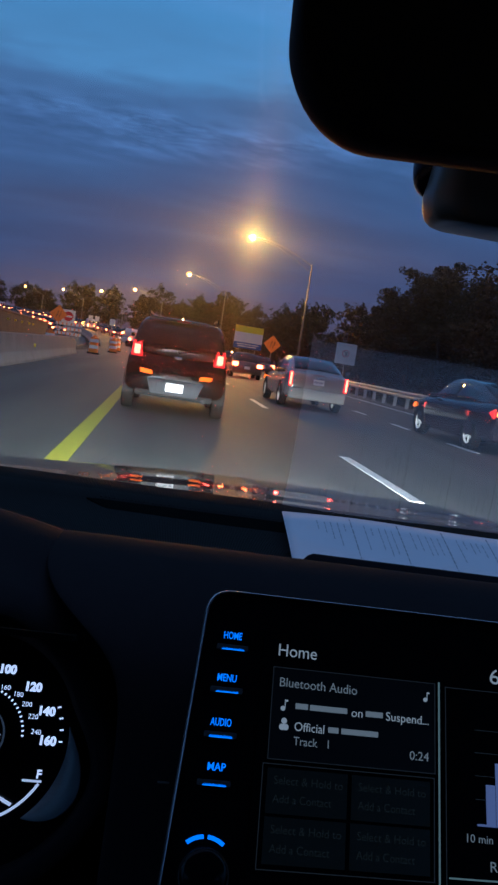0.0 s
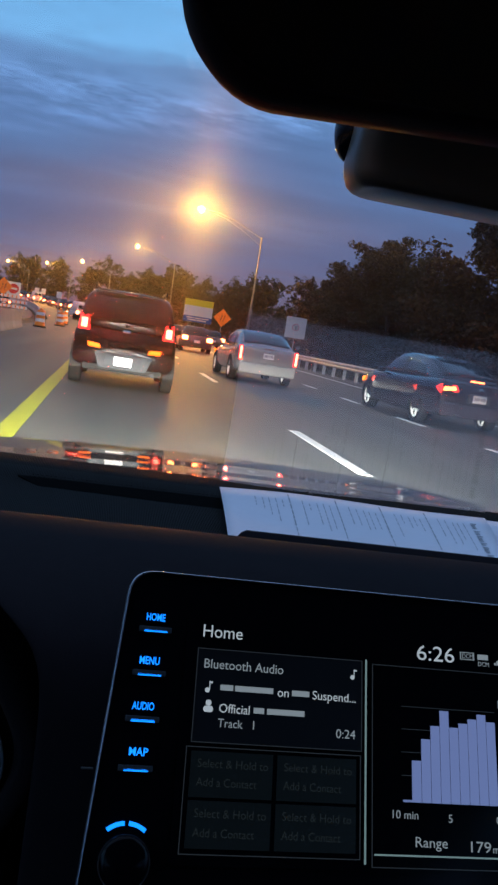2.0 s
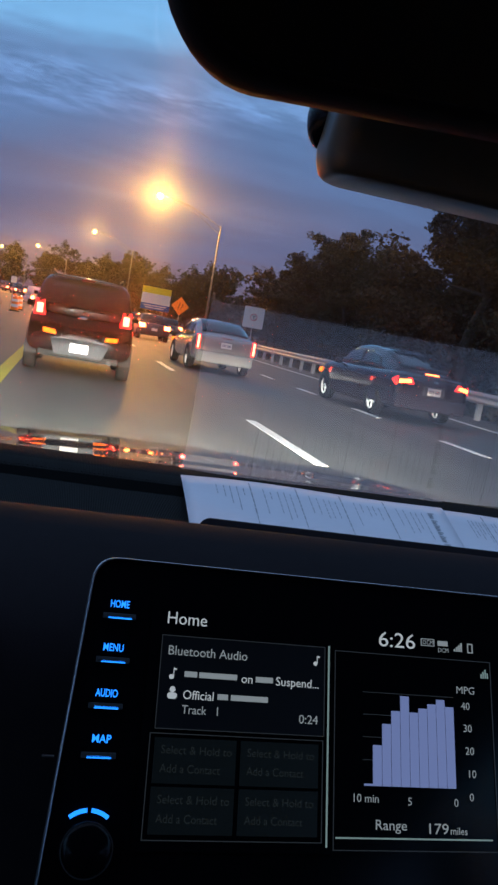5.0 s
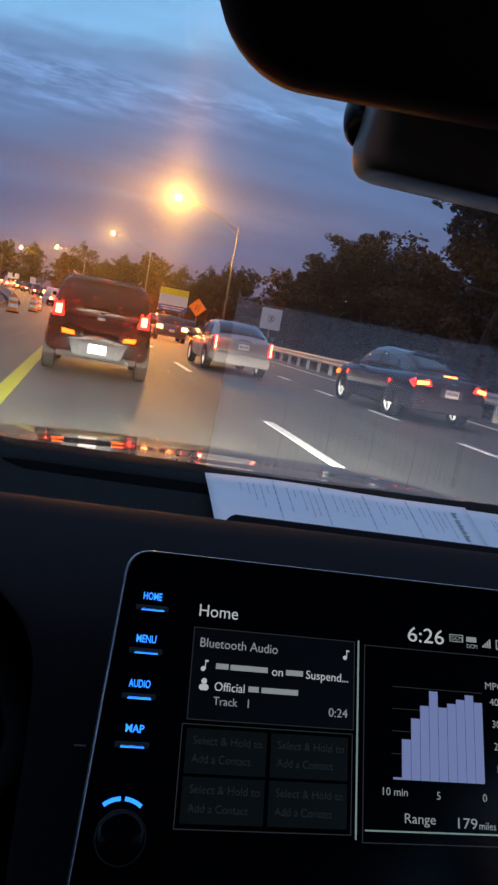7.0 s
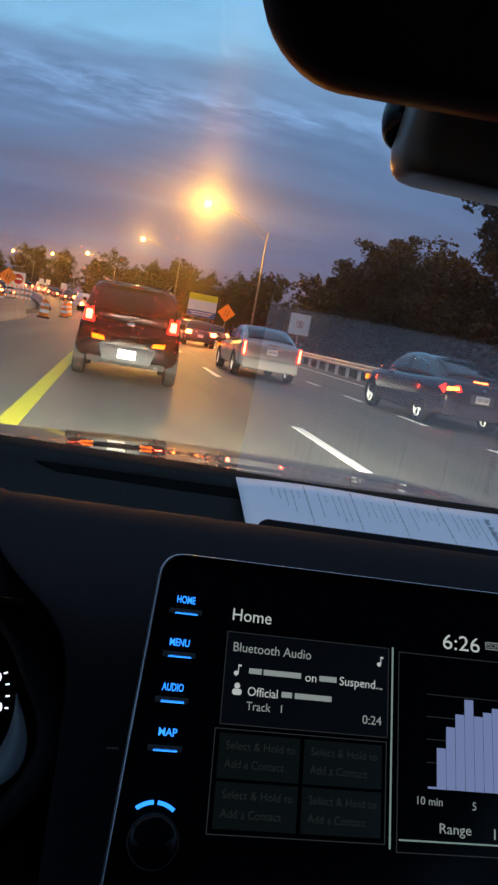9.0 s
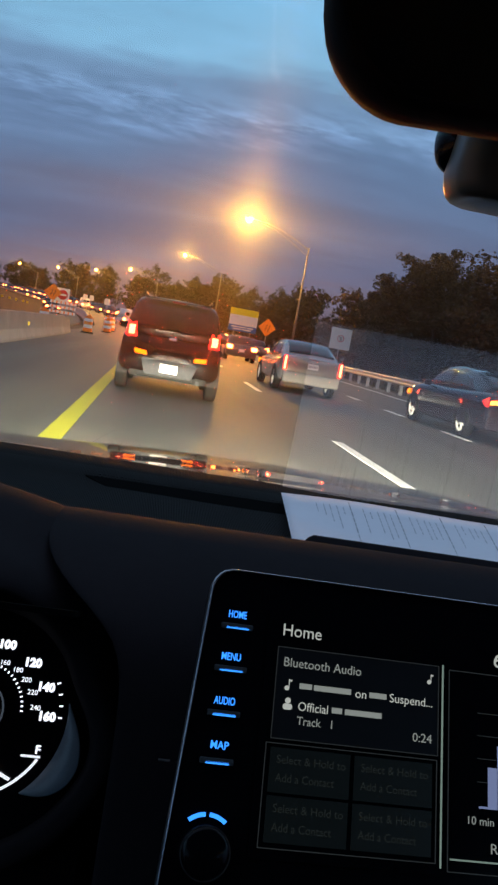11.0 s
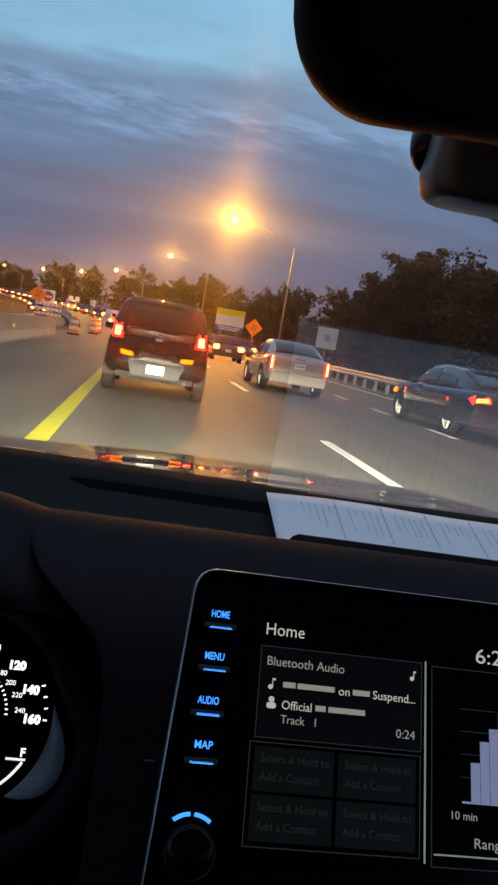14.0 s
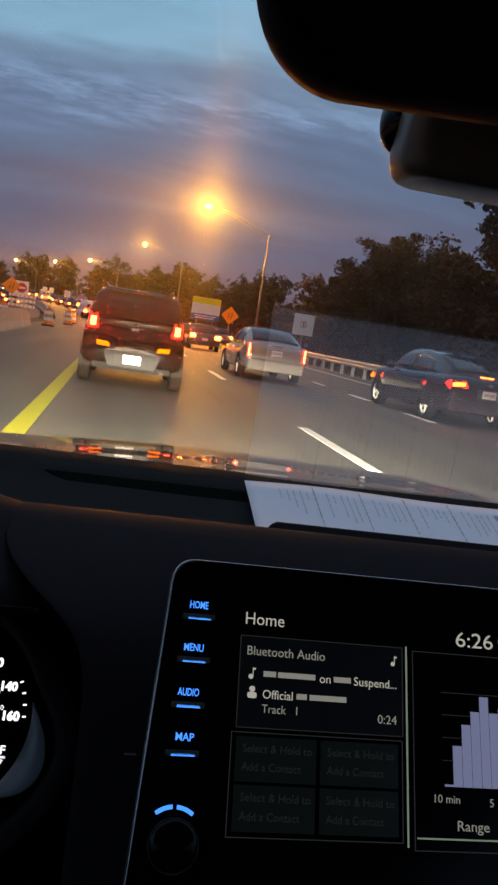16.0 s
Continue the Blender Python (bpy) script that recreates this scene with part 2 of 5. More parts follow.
# emission stands in for headlamp light thrown back by the bumper reflectors
M["amber"] = mat("amber_lens_glowing", (0.70, 0.09, 0.003), 0.35, vary=0.1, emit=(1.0, 0.17, 0.004), power=4.0, spec=0.1)
M["sodium"] = mat("sodium_lamp_lit", (0.8, 0.6, 0.3), 0.3, emit=(1.0, 0.30, 0.02), power=8.0)
M["far_white"] = mat("far_head_lamp_lit", (0.8, 0.8, 0.8), 0.3, emit=(1.0, 0.62, 0.26), power=90.0)
M["orange"] = mat("orange_sheeting", (0.95, 0.26, 0.015), 0.45, vary=0.1, scale=3)
M["sign_white"] = mat("white_sheeting", (0.86, 0.86, 0.83), 0.4, vary=0.05, scale=3)
M["sign_yellow"] = mat("yellow_sheeting", (0.88, 0.74, 0.02), 0.4, vary=0.06)
M["sign_blue"] = mat("blue_sheeting", (0.04, 0.12, 0.40), 0.4, vary=0.1)
M["sign_red"] = mat("red_sheeting", (0.60, 0.03, 0.03), 0.4, vary=0.1)
M["sign_black"] = mat("black_legend", (0.012, 0.012, 0.012), 0.5, vary=0.1)
M["bark"] = mat("bark", (0.055, 0.042, 0.030), 0.95, vary=0.5, scale=3, bump=0.8, bump_scale=12)
M["leaf"] = mat("foliage", (0.060, 0.051, 0.030), 0.9, vary=0.45, scale=0.5, island=0.22, spec=0.1)
M["leaf_dry"] = mat("foliage_turning", (0.064, 0.047, 0.029), 0.9, vary=0.45, scale=0.5, island=0.22, spec=0.1)

# ribbed weave of the dashboard's top pad
nt = M["dash_mesh"].node_tree
N, L = nt.nodes, nt.links
b = [n for n in N if n.type == "BSDF_PRINCIPLED"][0]
tcn = N.new("ShaderNodeTexCoord")
wv = N.new("ShaderNodeTexWave")
wv.bands_direction = "X"
wv.inputs["Scale"].default_value = 210
wv.inputs["Distortion"].default_value = 0.3
L.new(tcn.outputs["Object"], wv.inputs["Vector"])
bpn = N.new("ShaderNodeBump")
bpn.inputs["Strength"].default_value = 1.0
bpn.inputs["Distance"].default_value = 0.0004
L.new(wv.outputs[1], bpn.inputs["Height"])
L.new(bpn.outputs[0], b.inputs["Normal"])

# asphalt: paler wheel tracks and blotches drawn out along the lanes
nt = M["asphalt"].node_tree
N, L = nt.nodes, nt.links
b = [n for n in N if n.type == "BSDF_PRINCIPLED"][0]
old = b.inputs["Base Color"].links[0].from_socket
tcn = N.new("ShaderNodeTexCoord")
mpn = N.new("ShaderNodeMapping")
mpn.inputs["Scale"].default_value = (1.1, 0.045, 1.0)
L.new(tcn.outputs["Object"], mpn.inputs[0])
trk = N.new("ShaderNodeTexNoise")
trk.inputs["Scale"].default_value = 1.0
trk.inputs["Detail"].default_value = 6
trk.inputs["Roughness"].default_value = 0.6
L.new(mpn.outputs[0], trk.inputs["Vector"])
rng_n = N.new("ShaderNodeMapRange")
rng_n.inputs[1].default_value, rng_n.inputs[2].default_value = 0.32, 0.68
rng_n.inputs[3].default_value, rng_n.inputs[4].default_value = 0.62, 1.32
L.new(trk.outputs[0], rng_n.inputs[0])
mu = N.new("ShaderNodeVectorMath")
mu.operation = "SCALE"
L.new(old, mu.inputs[0])
L.new(rng_n.outputs[0], mu.inputs["Scale"])
L.new(mu.outputs[0], b.inputs["Base Color"])

# windscreen: clear, with the gloss of two faces of glass
wg = bpy.data.materials.new("windscreen_glass")
nt, N, L = nodes_of(wg)
o = N.new("ShaderNodeOutputMaterial")
tr = N.new("ShaderNodeBsdfTransparent")
tr.inputs[0].default_value = (0.90, 0.92, 0.92, 1)
gl = N.new("ShaderNodeBsdfGlossy")
gl.inputs["Roughness"].default_value = 0.05
fr = N.new("ShaderNodeFresnel")
fr.inputs[0].default_value = 1.75
mx = N.new("ShaderNodeMixShader")
L.new(fr.outputs[0], mx.inputs[0])
L.new(gl.outputs[0], mx.inputs[2])
L.new(mx.outputs[0], o.inputs[0])
# a forward-scattering lobe in the glass stands for grime and lens glare
gr = N.new("ShaderNodeBsdfHair")
gr.component = "Transmission"
gr.inputs["Color"].default_value = (0.9, 0.9, 0.9, 1)
gr.inputs["RoughnessU"].default_value = 0.0135
gr.inputs["RoughnessV"].default_value = 0.028
tg = N.new("ShaderNodeCombineXYZ")
tg.inputs[0].default_value = 1.0
L.new(tg.outputs[0], gr.inputs["Tangent"])
hz = N.new("ShaderNodeMixShader")
hz.inputs[0].default_value = 0.036
# and a tighter lobe puts a halo ring round each lamp
fine = N.new("ShaderNodeBsdfHair")
fine.component = "Transmission"
fine.inputs["Color"].default_value = (0.9, 0.9, 0.9, 1)
fine.inputs["RoughnessU"].default_value = 0.0030
fine.inputs["RoughnessV"].default_value = 0.0036
L.new(tg.outputs[0], fine.inputs["Tangent"])
fz = N.new("ShaderNodeMixShader")
fz.inputs[0].default_value = 0.008
L.new(tr.outputs[0], fz.inputs[1])
L.new(fine.outputs[0], fz.inputs[2])
L.new(fz.outputs[0], hz.inputs[1])
L.new(gr.outputs[0], hz.inputs[2])
L.new(hz.outputs[0], mx.inputs[1])
M["windscreen"] = wg
# the small lit marks in the cabin are seen, and light next to nothing
for k in ("ui_white", "ui_grey", "ui_dim", "ui_line", "ui_panel", "ui_tile", "ui_tiletext", "dial", "dial_soft", "dial_dim"):
    M[k].cycles.emission_sampling = "NONE"


# ---------------------------------------------------------------- mesh helpers
def link_mesh(name, bm, material, smooth=False):
    me = bpy.data.meshes.new(name)
    bm.normal_update()
    bm.to_mesh(me)
    bm.free()
    if smooth:
        for p in me.polygons:
            p.use_smooth = True
    me.materials.append(material)
    return new(name, me)


def part(name, bm, material, parent, label="", smooth=False):
    ob = link_mesh(name, bm, material, smooth)
    ob.parent = parent
    if label:
        ob["label"] = label
    return ob


def thing(name, label, category, m=None, group="", kind=""):
    ob = new(name)
    ob.empty_display_size = 0.1
    if m is not None:
        ob.matrix_world = m
    return tagged(ob, label, category, group, kind)


def box(bm, c, s, bevel=0.0, m=None, seg=2):
    r = bmesh.ops.create_cube(bm, size=1.0)
    vs = r["verts"]
    bmesh.ops.scale(bm, vec=s, verts=vs)
    if bevel:
        es = list({e for v in vs for e in v.link_edges})
        q = bmesh.ops.bevel(bm, geom=es, offset=bevel, segments=seg, profile=0.7, affect="EDGES")
        vs = list({v for f in q["faces"] for v in f.verts} | {v for v in vs if v.is_valid})
    bmesh.ops.translate(bm, vec=c, verts=vs)
    if m is not None:
        bmesh.ops.transform(bm, matrix=m, verts=vs)
    return vs


def tube(bm, p0, p1, r0, r1=None, seg=12, caps=True):
    r1 = r0 if r1 is None else r1
    p0, p1 = Vector(p0), Vector(p1)
    d = p1 - p0
    q = d.to_track_quat("Z", "Y").to_matrix()
    rings = []
    for p, r in ((p0, r0), (p1, r1)):
        rings.append([bm.verts.new(p + q @ Vector((r * math.cos(2 * math.pi * i / seg), r * math.sin(2 * math.pi * i / seg), 0))) for i in range(seg)])
    for i in range(seg):
        bm.faces.new((rings[0][i], rings[0][(i + 1) % seg], rings[1][(i + 1) % seg], rings[1][i]))
    if caps:
        bm.faces.new(rings[0][::-1])
        bm.faces.new(rings[1])


def loft(bm, rings, closed=True, caps=True):
    vs = [[bm.verts.new(p) for p in r] for r in rings]
    n = len(vs[0])
    for a, b2 in zip(vs, vs[1:]):
        for i in range(n if closed else n - 1):
            j = (i + 1) % n
            bm.faces.new((a[i], a[j], b2[j], b2[i]))
    if caps and closed:
        bm.faces.new(vs[0][::-1])
        bm.faces.new(vs[-1])
    return vs


def plate(bm, pts, thick, m=None):
    """A flat outline (x, y) made solid along z, downwards."""
    top = [bm.verts.new((x, y, 0)) for x, y in pts]
    low = [bm.verts.new((x, y, -thick)) for x, y in pts]
    bm.faces.new(top)
    bm.faces.new(low[::-1])
    n = len(pts)
    for i in range(n):
        j = (i + 1) % n
        bm.faces.new((top[j], top[i], low[i], low[j]))
    if m is not None:
        bmesh.ops.transform(bm, matrix=m, verts=top + low)


def rounded(x0, y0, x1, y1, r, seg=5):
    pts = []
    for cx, cy, a0 in ((x1 - r, y1 - r, 0), (x0 + r, y1 - r, 90), (x0 + r, y0 + r, 180), (x1 - r, y0 + r, 270)):
        for i in range(seg + 1):
            a = radians(a0 + 90 * i / seg)
            pts.append((cx + r * math.cos(a), cy + r * math.sin(a)))
    return pts


def arc_band(bm, cx, cy, r0, r1, a0, a1, z0, z1, seg=24, m=None):
    """A curved bar between two radii and two angles (degrees)."""
    rings = []
    for i in range(seg + 1):
        a = radians(a0 + (a1 - a0) * i / seg)
        c, s = math.cos(a), math.sin(a)
        rings.append([(cx + r0 * c, cy + r0 * s, z0), (cx + r1 * c, cy + r1 * s, z0), (cx + r1 * c, cy + r1 * s, z1), (cx + r0 * c, cy + r0 * s, z1)])
    vs = loft(bm, rings)
    if m is not None:
        bmesh.ops.transform(bm, matrix=m, verts=[v for r in vs for v in r])


def letters(name, text, height, material, parent, m, width=None, bold=0.0, align="LEFT"):
    """Words in the built-in font as a thin mesh; height is that of a capital."""
    cu = bpy.data.curves.new(name, "FONT")
    cu.body, cu.size, cu.extrude, cu.offset, cu.align_x = text, height / 0.69, 0.00002, bold, align
    cu.resolution_u = 3
    tmp = bpy.data.objects.new(name, cu)
    scene.collection.objects.link(tmp)
    bpy.context.view_layer.update()
    me = bpy.data.meshes.new_from_object(tmp.evaluated_get(bpy.context.evaluated_depsgraph_get()))
    scene.collection.objects.unlink(tmp)
    bpy.data.objects.remove(tmp)
    me.name = name
    if width:
        xs = [v.co.x for v in me.vertices]
        k = width / (max(xs) - min(xs))
        for v in me.vertices:
            v.co.x *= k
    me.materials.clear()
    me.materials.append(material)
    ob = new(name, me)
    ob.parent = parent
    ob.matrix_basis = m
    return ob


# ---------------------------------------------------------------- the road's line
BEND, RAD = 58.0, 345.0


def rise(s):
    """The climb of the carriageway beyond the bend."""
    k = max(0.0, s - 75.0)
    return 0.027 * k * k / (k + 18.0)


def road(s, d, z=0.0):
    """A place s metres along the carriageway and d metres to the right: straight, then bending left and climbing."""
    z += rise(s)
    if s <= BEND:
        return Vector((d, s, z))
    a = (s - BEND) / RAD
    return Vector((-RAD + (RAD + d) * math.cos(a), BEND + (RAD + d) * math.sin(a), z))


def road_turn(s):
    return 0.0 if s <= BEND else math.degrees((s - BEND) / RAD)


def ribbon(bm, s0, s1, d0, d1, z0, z1, step=4.0):
    n = max(1, int(math.ceil((s1 - s0) / step)))
    rings = []
    for i in range(n + 1):
        s = s0 + (s1 - s0) * i / n
        low = z1 - (rise(s) + 0.3 if z1 < -0.1 else 0.0)
        rings.append([road(s, d0, z0), road(s, d1, z0), road(s, d1, low), road(s, d0, low)])
    loft(bm, rings)


# ---------------------------------------------------------------- ground and road
bm = bmesh.new()
R0 = 900.0
ring = []
for k, r in enumerate((0.0, 30.0, 90.0, 200.0, 420.0, R0)):
    if r == 0:
        ring.append([bm.verts.new((0, 60, -0.12))])
        continue
    ring.append([bm.verts.new((r * math.cos(a * math.pi / 24), 60 + r * math.sin(a * math.pi / 24), -0.12 + (0.0 if r < 150 else 0.004 * (r - 150)))) for a in range(48)])
for a in range(48):
    bm.faces.new((ring[0][0], ring[1][a], ring[1][(a + 1) % 48]))
for p, q in zip(ring[1:], ring[2:]):
    for a in range(48):
        bm.faces.new((p[a], q[a], q[(a + 1) % 48], p[(a + 1) % 48]))
tagged(link_mesh("ground", bm, M["soil"]), "dark grassy verge and ground beyond the road", "ground", kind="structure")

bm = bmesh.new()
ribbon(bm, -30, 460, -5.6, 11.6, 0.0, -0.14)
tagged(link_mesh("road", bm, M["asphalt"]), "worn grey asphalt motorway bending away to one side", "road", kind="structure")
bm = bmesh.new()
ribbon(bm, 20, 460, -24.0, -7.2, 0.0, -0.14)
tagged(link_mesh("road_opposite", bm, M["asphalt"]), "asphalt carriageway beyond the median barrier", "road", kind="structure")

bm = bmesh.new()
ribbon(bm, -10, 450, -1.00, -0.80, 0.006, 0.0)
tagged(link_mesh("lane_line_yellow", bm, M["yellow"]), "solid yellow painted line along the median side", "lane line", kind="structure")
bm = bmesh.new()
ribbon(bm, -10, 450, 9.65, 9.80, 0.006, 0.0)
tagged(link_mesh("lane_line_edge", bm, M["white"]), "solid white painted edge line beside the shoulder", "lane line", kind="structure")
for d, first, gap, length, group in ((2.68, -4.9, 12.2, 3.3, "dashes between the first lanes"), (6.40, 6.0, 4.4, 1.5, "dashes beside the merging lane")):
    s = first
    while s < 150:
        bm = bmesh.new()
        ribbon(bm, s, s + length, d - 0.075, d + 0.075, 0.006, 0.0)
        tagged(link_mesh("lane_dash", bm, M["white"]), "white painted lane dash on grey asphalt", "lane line", group=group, kind="structure")
        s += gap

# ---------------------------------------------------------------- concrete median barrier
bm = bmesh.new()
prof = [(-0.30, 0.0), (-0.30, 0.08), (-0.16, 0.33), (-0.10, 0.86), (0.10, 0.86), (0.16, 0.33), (0.30, 0.08), (0.30, 0.0)]
rings = []
for i in range(13):
    s = -12 + 4.7 * i
    k = min(1.0, (44.4 - s) / 4.0 + 0.55)
    rings.append([road(s, -4.25 - 0.00035 * max(0, s) ** 2 + x * min(1, k), z * min(1.0, max(0.75, k))) for x, z in prof])
loft(bm, rings)
barrier = tagged(link_mesh("median_barrier", bm, M["concrete"]), "low concrete safety barrier along the median", "barrier", kind="structure")
bm = bmesh.new()
rings = []
for i in range(24):
    s = 84 + 9.0 * i
    rings.append([road(s, -6.5 + x, z) for x, z in prof])
loft(bm, rings)
tagged(link_mesh("median_barrier_far", bm, M["concrete"]), "pale concrete barrier continuing round the bend", "barrier", kind="structure")


bm = bmesh.new()
rings = []
for i in range(12):
    s = 30 + 3.8 * i
    top = 2.15 - 0.55 * i / 11
    rings.append([road(s, -10.2 + x, z) for x, z in ((-0.2, -0.1), (-0.15, top), (0.15, top), (0.20, top - 0.12), (0.12, top - 0.14), (0.2, -0.1))])
loft(bm, rings)
tagged(link_mesh("retaining_wall", bm, M["stained"]), "low stained concrete wall beyond the works", "wall", kind="structure")

# ---------------------------------------------------------------- guard rail
def guard_rail(s0, s1, d):
    g = thing("guard_rail", "galvanised steel guard rail on short posts beside the shoulder", "guard rail")
    bm = bmesh.new()
    wave = [(0.0, 0.47), (-0.05, 0.50), (-0.085, 0.54), (-0.05, 0.58), (-0.02, 0.61), (-0.02, 0.63), (-0.05, 0.66), (-0.085, 0.70), (-0.05, 0.74), (0.0, 0.78)]
    sect = wave + [(x + 0.006, z) for x, z in wave[::-1]]
    rings = []
    n = int((s1 - s0) / 2.0)
    for i in range(n + 1):
        s = s0 + (s1 - s0) * i / n
        rings.append([road(s, d + x, z) for x, z in sect])
    loft(bm, rings)
    part("rail_beam", bm, M["steel"], g, smooth=True)
    pm = bmesh.new()
    box(pm, (0.12, 0, 0.30), (0.15, 0.10, 0.84), 0.008)
    box(pm, (0.03, 0, 0.62), (0.07, 0.12, 0.26), 0.006)
    first = part("post", pm, M["steel"], g)
    first.matrix_basis = Matrix.Translation(road(s0, d)) @ Matrix.Rotation(radians(road_turn(s0)), 4, "Z")
    s = s0 + 1.9
    while s < s1:
        q = new("post", first.data)
        q.parent = g
        q.matrix_basis = Matrix.Translation(road(s, d)) @ Matrix.Rotation(radians(road_turn(s)), 4, "Z")
        s += 1.9
    return g


guard_rail(4, 140, 11.0)


# ---------------------------------------------------------------- wheels and vehicles
def wheel_meshes(rad, width, spokes):
    bm = bmesh.new()
    prof = [(rad * 0.66, -width * 0.42), (rad * 0.80, -width * 0.5), (rad * 0.96, -width * 0.46), (rad, -width * 0.30), (rad, width * 0.30), (rad * 0.96, width * 0.46), (rad * 0.80, width * 0.5), (rad * 0.66, width * 0.42)]
    n = 28
    loft(bm, [[(x, r * math.cos(2 * math.pi * i / n), r * math.sin(2 * math.pi * i / n)) for r, x in prof] for i in range(n + 1)], closed=True, caps=False)
    # an added dark disc in place of the shade behind the spokes
    tube(bm, (-width * 0.16, 0, 0), (width * 0.16, 0, 0), rad * 0.66, seg=20)
    tyre = bm
    bm = bmesh.new()
    tube(bm, (-width * 0.34, 0, 0), (width * 0.34, 0, 0), rad * 0.15, seg=16)
    arc = []
    for i in range(n + 1):
        a = 2 * math.pi * i / n
        arc.append([(x, r * math.cos(a), r * math.sin(a)) for r, x in ((rad * 0.73, -width * 0.46), (rad * 0.73, width * 0.46), (rad * 0.65, width * 0.38), (rad * 0.65, -width * 0.38))])
    loft(bm, arc, closed=True, caps=False)
    for k in range(spokes):
        a = 2 * math.pi * k / spokes
        mm = Matrix.Rotation(a, 4, "X")
        box(bm, (0, 0, rad * 0.37), (width * 0.66, rad * 0.10, rad * 0.56), 0.008, mm, seg=1)
    rim = bm
    return tyre, rim


def subsurf(ob, level=2):
    md = ob.modifiers.new("smooth", "SUBSURF")
    md.levels = md.render_levels = level
    for p in ob.data.polygons:
        p.use_smooth = True
    return ob


def body_ring(y, w, zb, zm, zt, crown):
    """One cross section of a lower body, from the middle of the floor round to the middle of the deck."""
    half = [(0.0, zb), (w * 0.55, zb), (w * 0.90, zb + 0.01), (w * 0.985, zb + 0.10), (w, zm), (w * 0.985, zt - 0.10), (w * 0.94, zt - 0.02), (w * 0.80, zt), (w * 0.40, zt + crown * 0.8), (0.0, zt + crown)]
    return [(x, y, z) for x, z in half] + [(-x, y, z) for x, z in half[-2:0:-1]]


def cabin_ring(y, wb, zb, wt, zt):
    half = [(0.0, zb), (wb, zb), (wb * 0.5 + wt * 0.5, zb * 0.5 + zt * 0.5), (wt, zt - 0.04), (wt * 0.85, zt), (0.0, zt + 0.02)]
    return [(x, y, z) for x, z in half] + [(-x, y, z) for x, z in half[-2:0:-1]]


def plate_part(car, y, z, m=None):
    bm = bmesh.new()
    box(bm, (0, 0, 0), (0.305, 0.012, 0.152), 0.004)
    p = part("number_plate", bm, M["plate"], car, "white number plate")
    p.matrix_basis = Matrix.Translation((0, y, z))
    bm = bmesh.new()
    for x in (-0.105, -0.065, -0.025, 0.03, 0.07, 0.11):
        box(bm, (x, -0.008, 0.0), (0.024, 0.004, 0.062))
    part("plate_bars", bm, M["plate_ink"], p)
    return p


def add_wheels(car, rad, width, track, y_rear, y_front, spokes, rim_mat):
    tyre, rim = wheel_meshes(rad, width, spokes)
    t0 = link_mesh("tyre", tyre, M["tyre"], True)
    r0 = link_mesh("rim", rim, rim_mat)
    first = True
    for y in (y_rear, y_front):
        for sx in (-1, 1):
            w = new("wheel")
            w.empty_display_size = 0.1
            w.parent = car
            w.matrix_basis = Matrix.Translation((sx * track, y, rad))
            for src in (t0, r0):
                o2 = src if first else new(src.name.split(".")[0], src.data)
                o2.parent = w
            first = False
    return car


SIDEWAYS = Matrix(((0, 0, 1, 0), (1, 0, 0, 0), (0, 1, 0, 0), (0, 0, 0, 1)))


def arch_shades(car, rad, side, y_rear, y_front):
    """Black half rings set on the flanks for the shade in the wheel wells."""
    for y in (y_rear, y_front):
        for sx in (-1, 1):
            bm = bmesh.new()
            arc_band(bm, 0, 0, 0.22, rad + 0.055, -8, 188, min(sx * side, sx * (side - 0.2)), max(sx * side, sx * (side - 0.2)), 24, Matrix.Translation((0, y, rad)) @ SIDEWAYS)
            part("arch_shade", bm, M["lining"], car)


def poly_part(name, pts, thick, material, car, label=""):
    """A solid panel through a loop of points, thickened towards the inside of the car."""
    bm = bmesh.new()
    c = sum((Vector(p) for p in pts), Vector()) / len(pts)
    nrm = Vector((0, 0, 0))
    for i in range(len(pts)):
        nrm += (Vector(pts[i]) - c).cross(Vector(pts[(i + 1) % len(pts)]) - c)
    nrm.normalize()
    a = [bm.verts.new(p) for p in pts]
    b2 = [bm.verts.new(Vector(p) - nrm * thick) for p in pts]
    bm.faces.new(a)
    bm.faces.new(b2[::-1])
    for i in range(len(pts)):
        j = (i + 1) % len(pts)
        bm.faces.new((a[j], a[i], b2[i], b2[j]))
    es = [e for e in bm.edges]
    bmesh.ops.bevel(bm, geom=es, offset=min(0.012, thick * 0.3), segments=1, affect="EDGES")
    return part(name, bm, material, car, label)


def station(st, y):
    """Half width at the sill and at the roof, and the heights there, of a cabin at y."""
    for a, b2 in zip(st, st[1:]):
        if a[0] <= y <= b2[0]:
            f = (y - a[0]) / (b2[0] - a[0])
            return [p + (q - p) * f for p, q in zip(a[1:], b2[1:])]
    return list(st[0][1:] if y < st[0][0] else st[-1][1:])


def flank(st, y, z, proud):
    wb, zb, wt, zt = station(st, y)
    return wb + (wt - wb) * (z - zb) / (zt - 0.04 - zb) + proud


